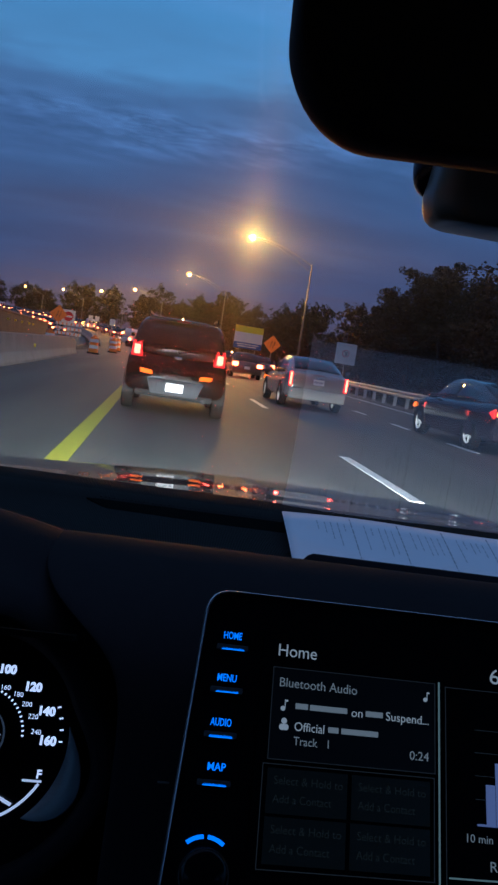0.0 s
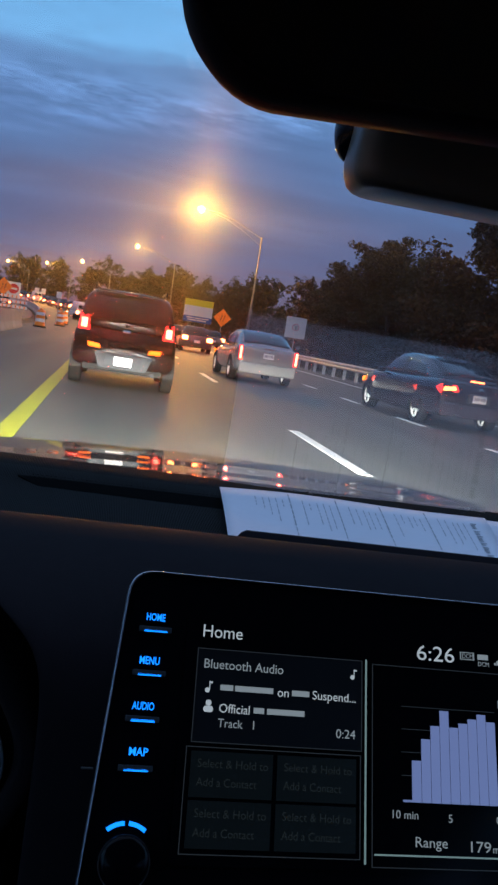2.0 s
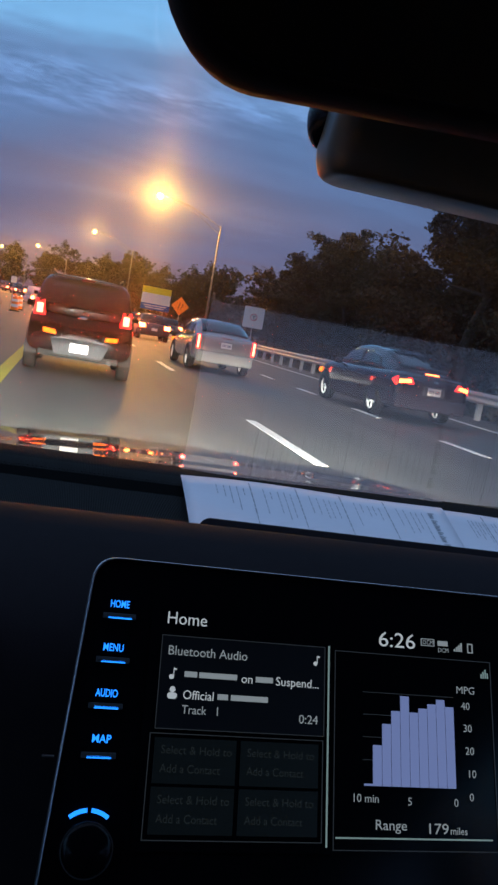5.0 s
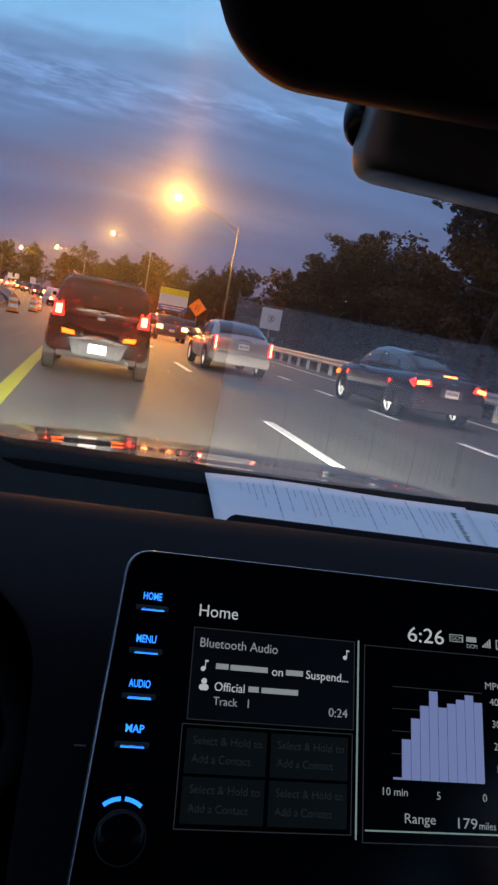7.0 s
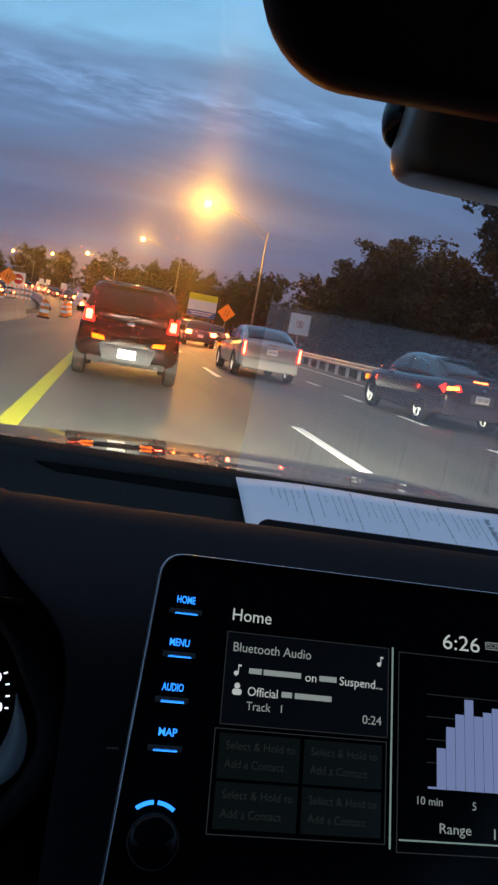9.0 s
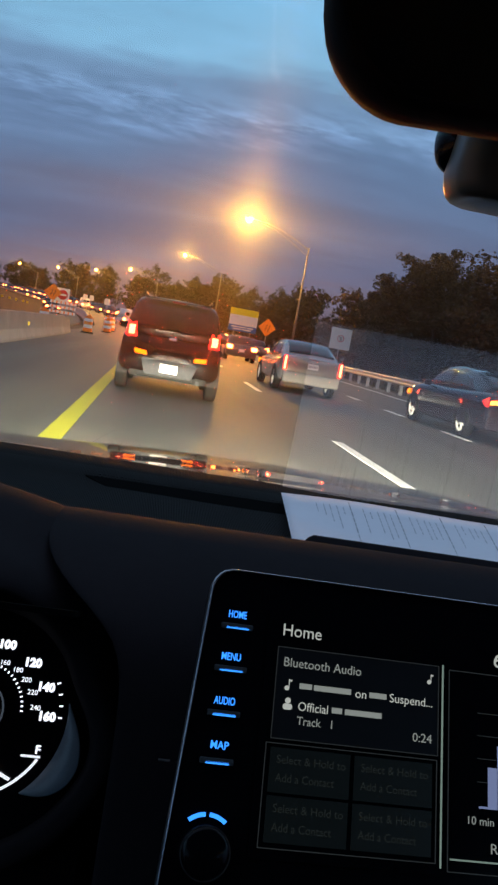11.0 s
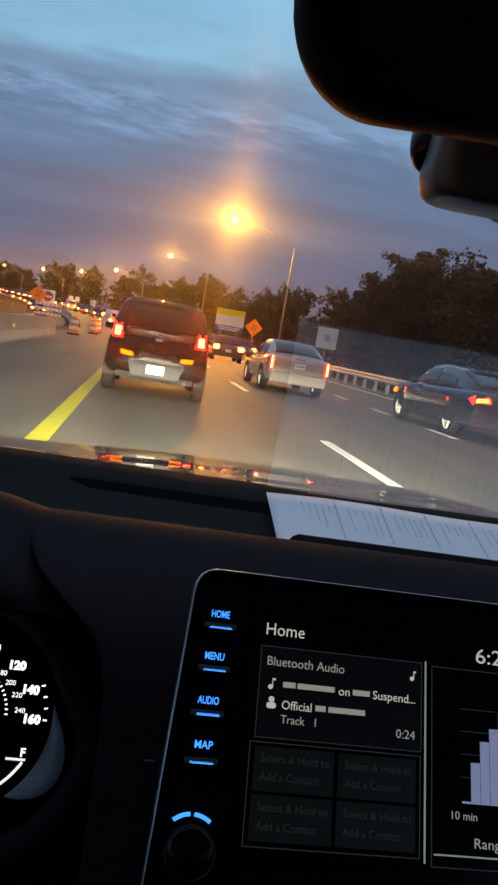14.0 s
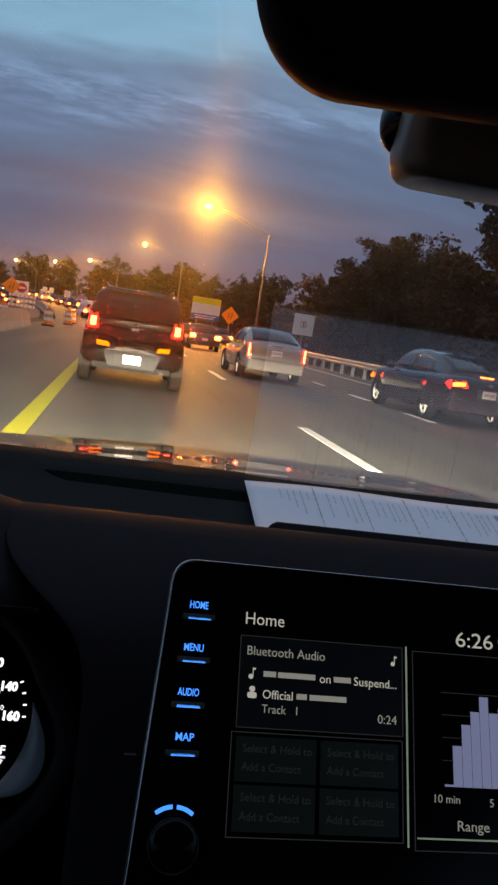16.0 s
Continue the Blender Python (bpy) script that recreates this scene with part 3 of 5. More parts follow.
def side_glass(car, st, sx, y0, y1, sill, drop, rake0=0.0, rake1=0.0, trim=False):
    """A pane that follows the flank of the cabin from y0 to y1; the rakes lean its ends."""
    rows = []
    for j in range(5):
        v = j / 4
        row = []
        for i in range(9):
            y = y0 + rake0 * v + (y1 + rake1 * v - y0 - rake0 * v) * i / 8
            z = sill(y) + (max(sill(y) + 0.02, station(st, y)[3] - drop) - sill(y)) * v
            row.append((sx * flank(st, y, z, 0.010), y, z))
        rows.append(row)
    bm = bmesh.new()
    loft(bm, rows if sx > 0 else [r[::-1] for r in rows], closed=False)
    pane = part("side_window", bm, M["tint"], car, "dark side window", True)
    th = pane.modifiers.new("thick", "SOLIDIFY")
    th.thickness, th.offset = 0.014, 0.0
    if trim:
        bm = bmesh.new()
        for a, b2 in zip(rows[-1], rows[-1][1:]):
            tube(bm, a, b2, 0.011, seg=6)
        part("window_trim", bm, M["chrome"], car, "bright metal window trim", True)


def slope_glass(name, car, st, y0, y1, wide, label):
    """A raked front or rear pane lying on the cabin."""
    rows = []
    for j in range(8):
        y = y0 + (y1 - y0) * j / 7
        _, _, wt, zt = station(st, y)
        rows.append([(u * wide * wt, y, zt + 0.030 - 0.034 * u * u) for u in (-1, -0.8, -0.55, -0.28, 0, 0.28, 0.55, 0.8, 1)])
    bm = bmesh.new()
    loft(bm, rows, closed=False)
    pane = part(name, bm, M["tint"], car, label, True)
    th = pane.modifiers.new("thick", "SOLIDIFY")
    th.thickness, th.offset = 0.02, 0.0


def boxy_suv(m):
    """The tall dark hatchback ahead; its tail stands at y = 0."""
    car = thing("suv", "black boxy suv with lit tail lamps and grey bumper", "car", m)
    bm = bmesh.new()
    st = [(0.00, 0.80, 0.46, 0.60, 0.98, 0.00), (0.05, 0.865, 0.36, 0.62, 1.00, 0.0), (0.25, 0.895, 0.30, 0.62, 1.02, 0.0), (1.2, 0.905, 0.26, 0.62, 1.02, 0.0), (2.6, 0.905, 0.26, 0.60, 1.00, 0.0), (3.3, 0.90, 0.26, 0.58, 0.98, 0.03), (3.9, 0.86, 0.30, 0.56, 0.86, 0.03), (4.10, 0.78, 0.38, 0.52, 0.72, 0.0)]
    loft(bm, [body_ring(*s) for s in st])
    subsurf(part("body", bm, M["car_black"], car))
    bm = bmesh.new()
    st = [(-0.035, 0.79, 0.98, 0.72, 1.30), (0.045, 0.83, 0.98, 0.70, 1.58), (0.30, 0.86, 0.98, 0.68, 1.66), (1.2, 0.87, 0.98, 0.70, 1.69), (2.2, 0.87, 0.98, 0.69, 1.66), (2.7, 0.86, 0.96, 0.66, 1.50), (3.25, 0.83, 0.94, 0.60, 1.00)]
    loft(bm, [cabin_ring(*s) for s in st])
    subsurf(part("cabin", bm, M["car_black"], car))
    # tailgate window with its frame
    poly_part("rear_window", [(-0.60, -0.012, 1.08), (0.60, -0.012, 1.08), (0.62, -0.008, 1.34), (0.54, 0.030, 1.54), (-0.54, 0.030, 1.54), (-0.62, -0.008, 1.34)], 0.05, M["tint"], car, "dark tinted rear window")
    for sx in (-1, 1):
        # tall lamps beside the window
        o2 = poly_part("tail_lamp", [(sx * x, y, z) for x, y, z in ((0.625, -0.030, 0.94), (0.810, 0.010, 0.94), (0.795, 0.030, 1.20), (0.645, -0.020, 1.20))][::sx], 0.09, M["lens_lit"], car, "red tail lamp lens")
        bm = bmesh.new()
        box(bm, (sx * 0.712, -0.018, 1.055), (0.100, 0.03, 0.155), 0.012, None)
        part("lit_lens", bm, M["core"], o2, "glowing lamp core")
        o3 = poly_part("reflector", [(sx * x, -0.012, z) for x, z in ((0.40, 0.660), (0.61, 0.672), (0.63, 0.748), (0.42, 0.730))][::sx], 0.03, M["amber"], car, "amber bumper reflector with a glow of its own")
        side_glass(car, st, sx, 0.42, 1.40, lambda y: 1.04, 0.14, 0.06, 0.0)
        side_glass(car, st, sx, 1.47, 2.72, lambda y: 1.04, 0.14, 0.0, -0.42)
        bm = bmesh.new()
        tube(bm, (sx * 0.60, 0.30, 1.74), (sx * 0.60, 2.00, 1.74), 0.016, seg=8)
        for y in (0.32, 1.1, 1.98):
            tube(bm, (sx * 0.60, y, 1.66), (sx * 0.60, y, 1.74), 0.016, seg=8)
        part("roof_rail", bm, M["black"], car)
        bm = bmesh.new()
        box(bm, (sx * 1.0, 2.45, 1.10), (0.17, 0.10, 0.13), 0.03)
        box(bm, (sx * 0.90, 2.45, 1.06), (0.10, 0.05, 0.04), 0.01)
        part("door_mirror", bm, M["car_black"], car)
    bm = bmesh.new()
    bmesh.ops.create_cube(bm, size=1.0)
    for v in bm.verts:
        v.co = Vector((v.co.x * (0.98 if v.co.z > 0 else 0.80), 0.040 + v.co.y * 0.11, 0.475 + v.co.z * 0.27))
    bmesh.ops.bevel(bm, geom=list(bm.edges), offset=0.016, segments=2, affect="EDGES")
    part("bumper_panel", bm, M["bumper"], car, "grey plastic bumper panel")
    bm = bmesh.new()
    box(bm, (0, 0.016, 0.475), (0.66, 0.09, 0.20), 0.02)
    part("plate_recess", bm, M["bumper"], car)
    plate_part(car, -0.038, 0.478)
    bm = bmesh.new()
    box(bm, (0, 0.12, 0.34), (1.34, 0.12, 0.12), 0.03)
    part("lower_valance", bm, M["lining"], car)
    bm = bmesh.new()
    box(bm, (0, -0.020, 0.99), (0.13, 0.03, 0.05), 0.012)
    part("badge", bm, M["chrome"], car, "bright badge")
    bm = bmesh.new()
    box(bm, (0, 0.0, 0.80), (0.56, 0.030, 0.030), 0.01)
    part("tailgate_handle", bm, M["gloss"], car)
    bm = bmesh.new()
    box(bm, (0, 0.03, 1.625), (1.10, 0.20, 0.035), 0.015)
    part("roof_spoiler", bm, M["car_black"], car)
    bm = bmesh.new()
    box(bm, (0, -0.078, 1.612), (0.22, 0.02, 0.022), 0.004)
    part("high_brake_lamp", bm, M["redglass"], car)
    bm = bmesh.new()
    tube(bm, (0.0, -0.030, 1.09), (0.34, -0.024, 1.14), 0.008, 0.006, 8)
    tube(bm, (0.0, 0.0, 1.085), (0.0, -0.04, 1.085), 0.025, seg=12)
    part("rear_wiper", bm, M["black"], car)
    bm = bmesh.new()
    tube(bm, (0.52, -0.02, 0.31), (0.52, 0.35, 0.31), 0.035, seg=12)
    part("exhaust_pipe", bm, M["bumper"], car)
    arch_shades(car, 0.335, 0.898, 0.62, 3.20)
    add_wheels(car, 0.335, 0.215, 0.800, 0.62, 3.20, 5, M["alloy"])
    return car


def sedan(m, paint, name_label, style, group="", lamp_power=M["red"]):
    """A three-box car, tail at y = 0; style 0 has tall upright lamps, style 1 slanted wrap-round lamps."""
    car = thing("sedan", name_label, "car", m, group)
    bm = bmesh.new()
    if style == 0:
        hull = [(0.00, 0.78, 0.44, 0.58, 0.99, 0.0), (0.06, 0.86, 0.34, 0.60, 1.05, 0.01), (0.40, 0.90, 0.26, 0.60, 1.06, 0.02), (1.2, 0.915, 0.22, 0.60, 0.95, 0.02), (3.0, 0.915, 0.22, 0.58, 0.93, 0.02), (3.6, 0.91, 0.23, 0.56, 0.90, 0.05), (4.4, 0.86, 0.26, 0.52, 0.80, 0.05), (4.82, 0.72, 0.36, 0.50, 0.66, 0.0)]
        st = [(0.26, 0.82, 0.92, 0.78, 1.03), (0.50, 0.865, 0.92, 0.76, 1.14), (0.90, 0.875, 0.92, 0.72, 1.32), (1.45, 0.88, 0.90, 0.68, 1.46), (2.2, 0.88, 0.90, 0.67, 1.48), (2.85, 0.84, 0.90, 0.63, 1.38), (3.75, 0.78, 0.90, 0.64, 0.95)]
    else:
        hull = [(0.00, 0.74, 0.46, 0.60, 0.92, 0.0), (0.07, 0.85, 0.33, 0.62, 1.01, 0.02), (0.34, 0.905, 0.26, 0.63, 1.035, 0.03), (1.00, 0.93, 0.20, 0.68, 1.02, 0.02), (1.90, 0.915, 0.18, 0.68, 1.00, 0.02), (3.00, 0.915, 0.18, 0.68, 0.99, 0.02), (3.65, 0.925, 0.20, 0.66, 0.96, 0.06), (4.35, 0.88, 0.24, 0.58, 0.86, 0.06), (4.82, 0.70, 0.36, 0.50, 0.68, 0.0)]
        st = [(0.30, 0.80, 0.92, 0.72, 1.05), (0.62, 0.85, 0.92, 0.72, 1.18), (1.05, 0.875, 0.92, 0.70, 1.345), (1.55, 0.88, 0.90, 0.68, 1.465), (2.15, 0.88, 0.90, 0.67, 1.515), (2.75, 0.86, 0.90, 0.65, 1.465), (3.25, 0.82, 0.90, 0.63, 1.27), (3.85, 0.76, 0.90, 0.64, 0.94)]
    loft(bm, [body_ring(*q) for q in hull])
    subsurf(part("body", bm, paint, car))
    bm = bmesh.new()
    loft(bm, [cabin_ring(*q) for q in st])
    subsurf(part("cabin", bm, paint, car))
    slope_glass("rear_window", car, st, 0.42, 1.32, 0.86, "dark sloping rear window")
    slope_glass("windscreen", car, st, 2.85, 3.60, 0.86, "dark raked windscreen")
    for sx in (-1, 1):
        side_glass(car, st, sx, 0.98, 1.98, lambda y: (1.025 if style else 0.985) + 0.02 * max(0.0, 2.0 - y), 0.13, 0.22, 0.0, style == 1)
        side_glass(car, st, sx, 2.05, 3.42, lambda y: 1.025 if style else 0.985, 0.13, 0.0, -0.30, style == 1)
        if style == 0:
            o2 = poly_part("tail_lamp", [(sx * x, y, z) for x, y, z in ((0.735, -0.012, 0.615), (0.845, 0.02, 0.615), (0.850, 0.05, 1.02), (0.760, 0.0, 1.02))][::sx], 0.08, M["lens_lit"], car, "tall upright red tail lamp")
            bm = bmesh.new()
            box(bm, (sx * 0.795, -0.006, 0.82), (0.055, 0.02, 0.35), 0.008)
            part("lit_lens", bm, M["core"], o2, "glowing lamp strip")
        else:
            o2 = poly_part("tail_lamp", [(sx * x, y, z) for x, y, z in ((0.48, -0.020, 0.800), (0.86, 0.08, 0.73), (0.890, 0.26, 0.84), (0.85, 0.10, 0.925), (0.55, -0.010, 0.930))][::sx], 0.06, M["lens_lit"], car, "slanted red tail lamp")
            poly_part("lit_lens", [(sx * x, y, z) for x, y, z in ((0.55, -0.030, 0.825), (0.81, 0.035, 0.785), (0.81, 0.030, 0.865), (0.58, -0.028, 0.895))][::sx], 0.03, lamp_power, o2, "glowing lamp core")
        bm = bmesh.new()
        box(bm, (sx * 0.955, 3.05, 0.99), (0.17, 0.10, 0.12), 0.03)
        part("door_mirror", bm, paint, car)
        for y in (1.75, 2.75):
            bm = bmesh.new()
            box(bm, (sx * 0.912, y, 0.80), (0.03, 0.16, 0.028), 0.008)
            part("door_handle", bm, M["chrome"] if style else paint, car)
        poly_part("front_marker", [(sx * x, y, z) for x, y, z in ((0.885, 4.18, 0.64), (0.80, 4.50, 0.62), (0.80, 4.50, 0.72), (0.87, 4.22, 0.76))][::-sx], 0.04, M["amber"], car, "amber corner lamp")
    bm = bmesh.new()
    box(bm, (0, 0.125 if style else 0.075, 0.43), (1.66 if style else 1.62, 0.24, 0.30), 0.085, None, 4)
    part("rear_bumper", bm, paint, car)
    bm = bmesh.new()
    box(bm, (0, -0.004, 0.598), (1.42, 0.03, 0.012), 0.002)
    part("boot_seam", bm, M["black"], car)
    bm = bmesh.new()
    box(bm, (0, 0.0, 0.80 if style == 0 else 0.70), (0.52, 0.02, 0.20), 0.012)
    part("plate_recess", bm, M["car_grey"] if style else paint, car)
    plate_part(car, -0.012 if style == 0 else -0.02, 0.80 if style == 0 else 0.70)
    bm = bmesh.new()
    box(bm, (0, 0.20, 1.045) if style else (0, 0.02, 0.995), (0.30, 0.04, 0.025), 0.006)
    part("high_brake_lamp", bm, lamp_power if style else M["redglass"], car, "red high brake lamp")
    for sx in (-0.5, 0.5):
        bm = bmesh.new()
        tube(bm, (sx, -0.02, 0.30), (sx, 0.3, 0.30), 0.04, seg=12)
        part("exhaust_tip", bm, M["chrome"], car)
    bm = bmesh.new()
    box(bm, (0, -0.004, 0.90), (0.10, 0.03, 0.05), 0.01)
    part("badge", bm, M["chrome"], car)
    arch_shades(car, 0.33, 0.912, 1.02, 3.82)
    add_wheels(car, 0.33, 0.22, 0.808, 1.02, 3.82, 6 if style else 7, M["alloy"])
    return car


def tail_beams(m, x, z, energy):
    """The rearward light of a pair of tail lamps."""
    for sx in (-1, 1):
        eye = m @ Vector((sx * x, -0.10, z))
        lamp("tail_lamp_beam", "SPOT", energy, (1.0, 0.035, 0.02), look(eye, m @ Vector((sx * x * 0.6, -12.0, z + 0.45))), size=0.07, spot=30)


SUV = boxy_suv(pose(0.20, 13.3, 0, 0, 0, -1.0))
SILVER = sedan(pose(4.30, 21.3, 0, 0, 0, 1.0), M["car_silver"], "silver sedan with tall lit tail lamps in the middle lane", 0)
DARK = sedan(pose(7.45, 14.7, 0, 0, 0, 3.0), M["car_navy"], "dark blue sedan with alloy wheels and lit brake lamps", 1)


tail_beams(SUV.matrix_world, 0.71, 1.055, 80)
tail_beams(SILVER.matrix_world, 0.80, 0.82, 70)
tail_beams(DARK.matrix_world, 0.70, 0.84, 190)

# ---------------------------------------------------------------- the car that carries the camera
own = thing("own_car", "silver car seen from inside, hood and windscreen in view", "car", pose(0, 0, ZC))
bm = bmesh.new()
rings = []
for i in range(47):
    y = 0.50 + 1.15 * i / 46
    row = []
    for j in range(33):
        u = -1 + j / 16
        x = 0.105 + u * 0.865
        w = (x - 0.20) / 0.90
        z = -0.028 - 0.085 * ((y - 0.50) / 0.85) ** 1.15 - 0.080 * abs(w) ** 2.2 - (0.5 * max(0, y - 1.30) ** 1.6)
        z += 0.006 * math.exp(-((abs(u) - 0.55) / 0.12) ** 2)
        # a shallow hollow behind the crest doubles what the hood mirrors
        z -= 0.0017 * math.exp(-((y - 0.86) / 0.095) ** 2)
        row.append((x, y, z))
    rings.append(row)
loft(bm, rings, closed=False)
hood = part("hood", bm, M["hood"], own, "silver hood with reflections", True)
sd = hood.modifiers.new("thick", "SOLIDIFY")
sd.thickness = 0.02
SL = radians(28)


def glass_at(x, z):
    """A place on the windscreen at height z."""
    return (x, 0.414 - z / math.tan(SL), z)


bm = bmesh.new()
rings = []
for i in range(9):
    z = -0.004 + 0.336 * i / 8
    w = 0.72 - 0.10 * i / 8
    rings.append([glass_at(0.10 + w * (-1 + j / 6), z) for j in range(13)])
loft(bm, rings, closed=False)
ws = part("windscreen", bm, M["windscreen"], own, "clear raked windscreen", True)
ws.visible_shadow = False
bm = bmesh.new()
box(bm, (0.10, 0.474, -0.018), (1.6, 0.03, 0.012), 0.004)
part("cowl_strip", bm, M["black"], own)
bm = bmesh.new()
box(bm, (0.10, 0.47, -0.060), (1.6, 0.14, 0.03), 0.006)
part("cowl_panel", bm, M["black"], own)
# unseen plates added round each headlamp to cut off its beam
for sx in (-0.66, 0.66):
    bm = bmesh.new()
    box(bm, (0.087 + sx, 1.80, 0.668 - ZC), (0.44, 0.26, 0.010), 0.002)
    box(bm, (0.087 + sx, 1.920, 0.6523 - ZC), (0.44, 0.012, 0.027), 0.002)
    for ex in (-0.217, 0.217):
        box(bm, (0.087 + sx + ex, 1.78, 0.62 - ZC), (0.008, 0.20, 0.10), 0.002)
    part("beam_cutoff", bm, M["black"], own, "black plates added to cut off the headlamp beam")
# front end, flanks and tail
bm = bmesh.new()
rings = []
for y, w, zl, zt in ((0.46, 0.88, -0.86, -0.075), (0.90, 0.885, -0.84, -0.115), (1.25, 0.87, -0.84, -0.165), (1.50, 0.83, -0.82, -0.225), (1.64, 0.80, -0.76, -0.32), (1.67, 0.80, -0.76, -0.440), (1.86, 0.80, -0.74, -0.445), (1.94, 0.72, -0.68, -0.47)):
    rings.append([(0.10 + x * w, y, z) for x, z in ((-0.9, zl), (0.9, zl), (1.0, zl + 0.12), (1.0, (zl + zt) / 2), (0.985, zt - 0.03), (0.93, zt), (-0.93, zt), (-0.985, zt - 0.03), (-1.0, (zl + zt) / 2), (-1.0, zl + 0.12))])
loft(bm, rings)
part("front_body", bm, M["hood"], own, "silver front end", True)
bm = bmesh.new()
rings = []
for y, w, zl, zt in ((-3.05, 0.62, -0.66, -0.20), (-2.95, 0.80, -0.80, -0.08), (-2.40, 0.87, -0.86, -0.03)):
    rings.append([(0.10 + x * w, y, z) for x, z in ((-0.9, zl), (0.9, zl), (1.0, zl + 0.12), (1.0, (zl + zt) / 2), (0.985, zt - 0.03), (0.93, zt), (-0.93, zt), (-0.985, zt - 0.03), (-1.0, (zl + zt) / 2), (-1.0, zl + 0.12))])
loft(bm, rings)
part("rear_body", bm, M["hood"], own, "silver tail", True)
bm = bmesh.new()
box(bm, (0.10, -1.30, 0.422), (1.34, 2.10, 0.02), 0.008)
part("roof_skin", bm, M["hood"], own, "silver roof")
for sx in (-1, 1):
    bm = bmesh.new()
    box(bm, (0.10 + sx * 0.83, -0.97, -0.42), (0.07, 2.86, 0.76), 0.03)
    part("door_skin", bm, M["hood"], own, "silver door")
    for yy in (1.02, -1.80):
        w2 = new("wheel")
        w2.empty_display_size = 0.1
        w2.parent = own
        w2.matrix_basis = Matrix.Translation((0.10 + sx * 0.80, yy, 0.32 - ZC))
        ty, rm = wheel_meshes(0.32, 0.20, 10)
        for nm, bmx, mt in (("tyre", ty, M["tyre"]), ("rim", rm, M["alloy"])):
            part(nm, bmx, mt, w2)
# roof, pillars, sides and back of the cabin
bm = bmesh.new()
box(bm, (0.10, -1.30, 0.385), (1.30, 2.08, 0.05), 0.02)
part("roof", bm, M["lining"], own)
for sx in (-1, 1):
    bm = bmesh.new()
    loft(bm, [[Vector(glass_at(0.10 + sx * (0.73 - 0.10 * k), 0.0 + 0.35 * k)) + Vector((dx, dy, dz)) for dx, dy, dz in ((-0.03, 0, 0), (0.03, 0, 0), (0.03, -0.06, 0.02), (-0.03, -0.06, 0.02))] for k in (0, 0.5, 1)])
    part("windscreen_pillar", bm, M["lining"], own)
    bm = bmesh.new()
    box(bm, (0.10 + sx * 0.76, -0.95, -0.36), (0.06, 2.8, 0.70), 0.02)
    part("door_panel", bm, M["lining"], own)
    bm = bmesh.new()
    box(bm, (0.10 + sx * 0.70, -1.15, 0.165), (0.05, 0.12, 0.41), 0.02)
    part("door_pillar", bm, M["lining"], own)
bm = bmesh.new()
box(bm, (0.10, -2.35, -0.135), (1.5, 0.06, 1.03), 0.02)
part("rear_bulkhead", bm, M["lining"], own)
bm = bmesh.new()
box(bm, (0.10, -1.0, -0.74), (1.5, 2.8, 0.05), 0.01)
part("cabin_floor", bm, M["lining"], own)
for sx in (-0.37, 0.37):
    bm = bmesh.new()
    box(bm, (0.087 + sx, -1.10, -0.15), (0.50, 0.16, 0.70), 0.06)
    box(bm, (0.087 + sx, -0.85, -0.45), (0.50, 0.50, 0.14), 0.05)
    part("seat", bm, M["lining"], own)


# ---------------------------------------------------------------- dashboard
dash = thing("dashboard", "dark grained dashboard with ribbed top pad and vent slot", "dashboard", pose(0, 0, ZC))
PROF = [(0.36, 0.010), (0.345, 0.016), (0.306, 0.0055), (0.30, 0.0035), (0.285, -0.002), (0.25, -0.0165), (0.214, -0.030), (0.206, -0.030), (0.199, -0.004), (0.192, 0.0040), (0.180, 0.0068), (0.160, 0.0060), (0.12, -0.0010), (0.08, -0.012), (0.05, -0.028), (0.034, -0.06), (0.022, -0.12), (-0.01, -0.25), (-0.03, -0.45)]


def deep(p):
    """Sets the pad's far end back along the view, towards the foot of the windscreen."""
    p, c = Vector(p), Vector((-0.073, -0.362, 0.145))
    k = min(1.0, max(0.0, (p.y - 0.2) / 0.111))
    return c + (p - c) * (1 + 0.14 * k * k * (3 - 2 * k))


def dash_strip(a, b2, xs, edge):
    """Part of the top between two places of the profile, with the far end bowed a little."""
    rows = []
    for y, z in PROF[a:b2]:
        left = -0.62 if b2 < 10 else min(-0.072, max(-0.132, -0.132 + 2.35 * (-z - 0.004)))
        rows.append([(x, y - 0.02 * max(0.0, abs(x - 0.087) - 0.25) ** 2 * (1 if y > 0.1 else 0), z - edge * max(0.0, abs(x - 0.087) - 0.35) ** 2) for x in [left + (0.82 - left) * i / (len(xs) - 1) for i in range(len(xs))]])
    if b2 < 10:
        rows = [[deep(p) for p in row] for row in rows]
    bm = bmesh.new()
    loft(bm, rows, closed=False)
    return bm


XS = [-0.62 + 0.04 * i for i in range(37)]
pad = part("top_pad", dash_strip(0, 8, XS, 0.02), M["dash_mesh"], dash, "finely ribbed black pad", True)
pad.modifiers.new("thick", "SOLIDIFY").thickness = 0.004
fr_ob = part("front_pad", dash_strip(7, 19, XS, 0.02), M["dash"], dash, "grained dark plastic", True)
fr_ob.modifiers.new("thick", "SOLIDIFY").thickness = 0.004
subm = fr_ob.modifiers.new("smooth", "SUBSURF")
subm.levels = subm.render_levels = 2

# unseen panel added behind the dials to stop light leaking under the dash
bm = bmesh.new()
box(bm, (-0.40, 0.165, -0.32), (0.78, 0.02, 0.48), 0.006)
part("light_leak_panel", bm, M["lining"], dash)
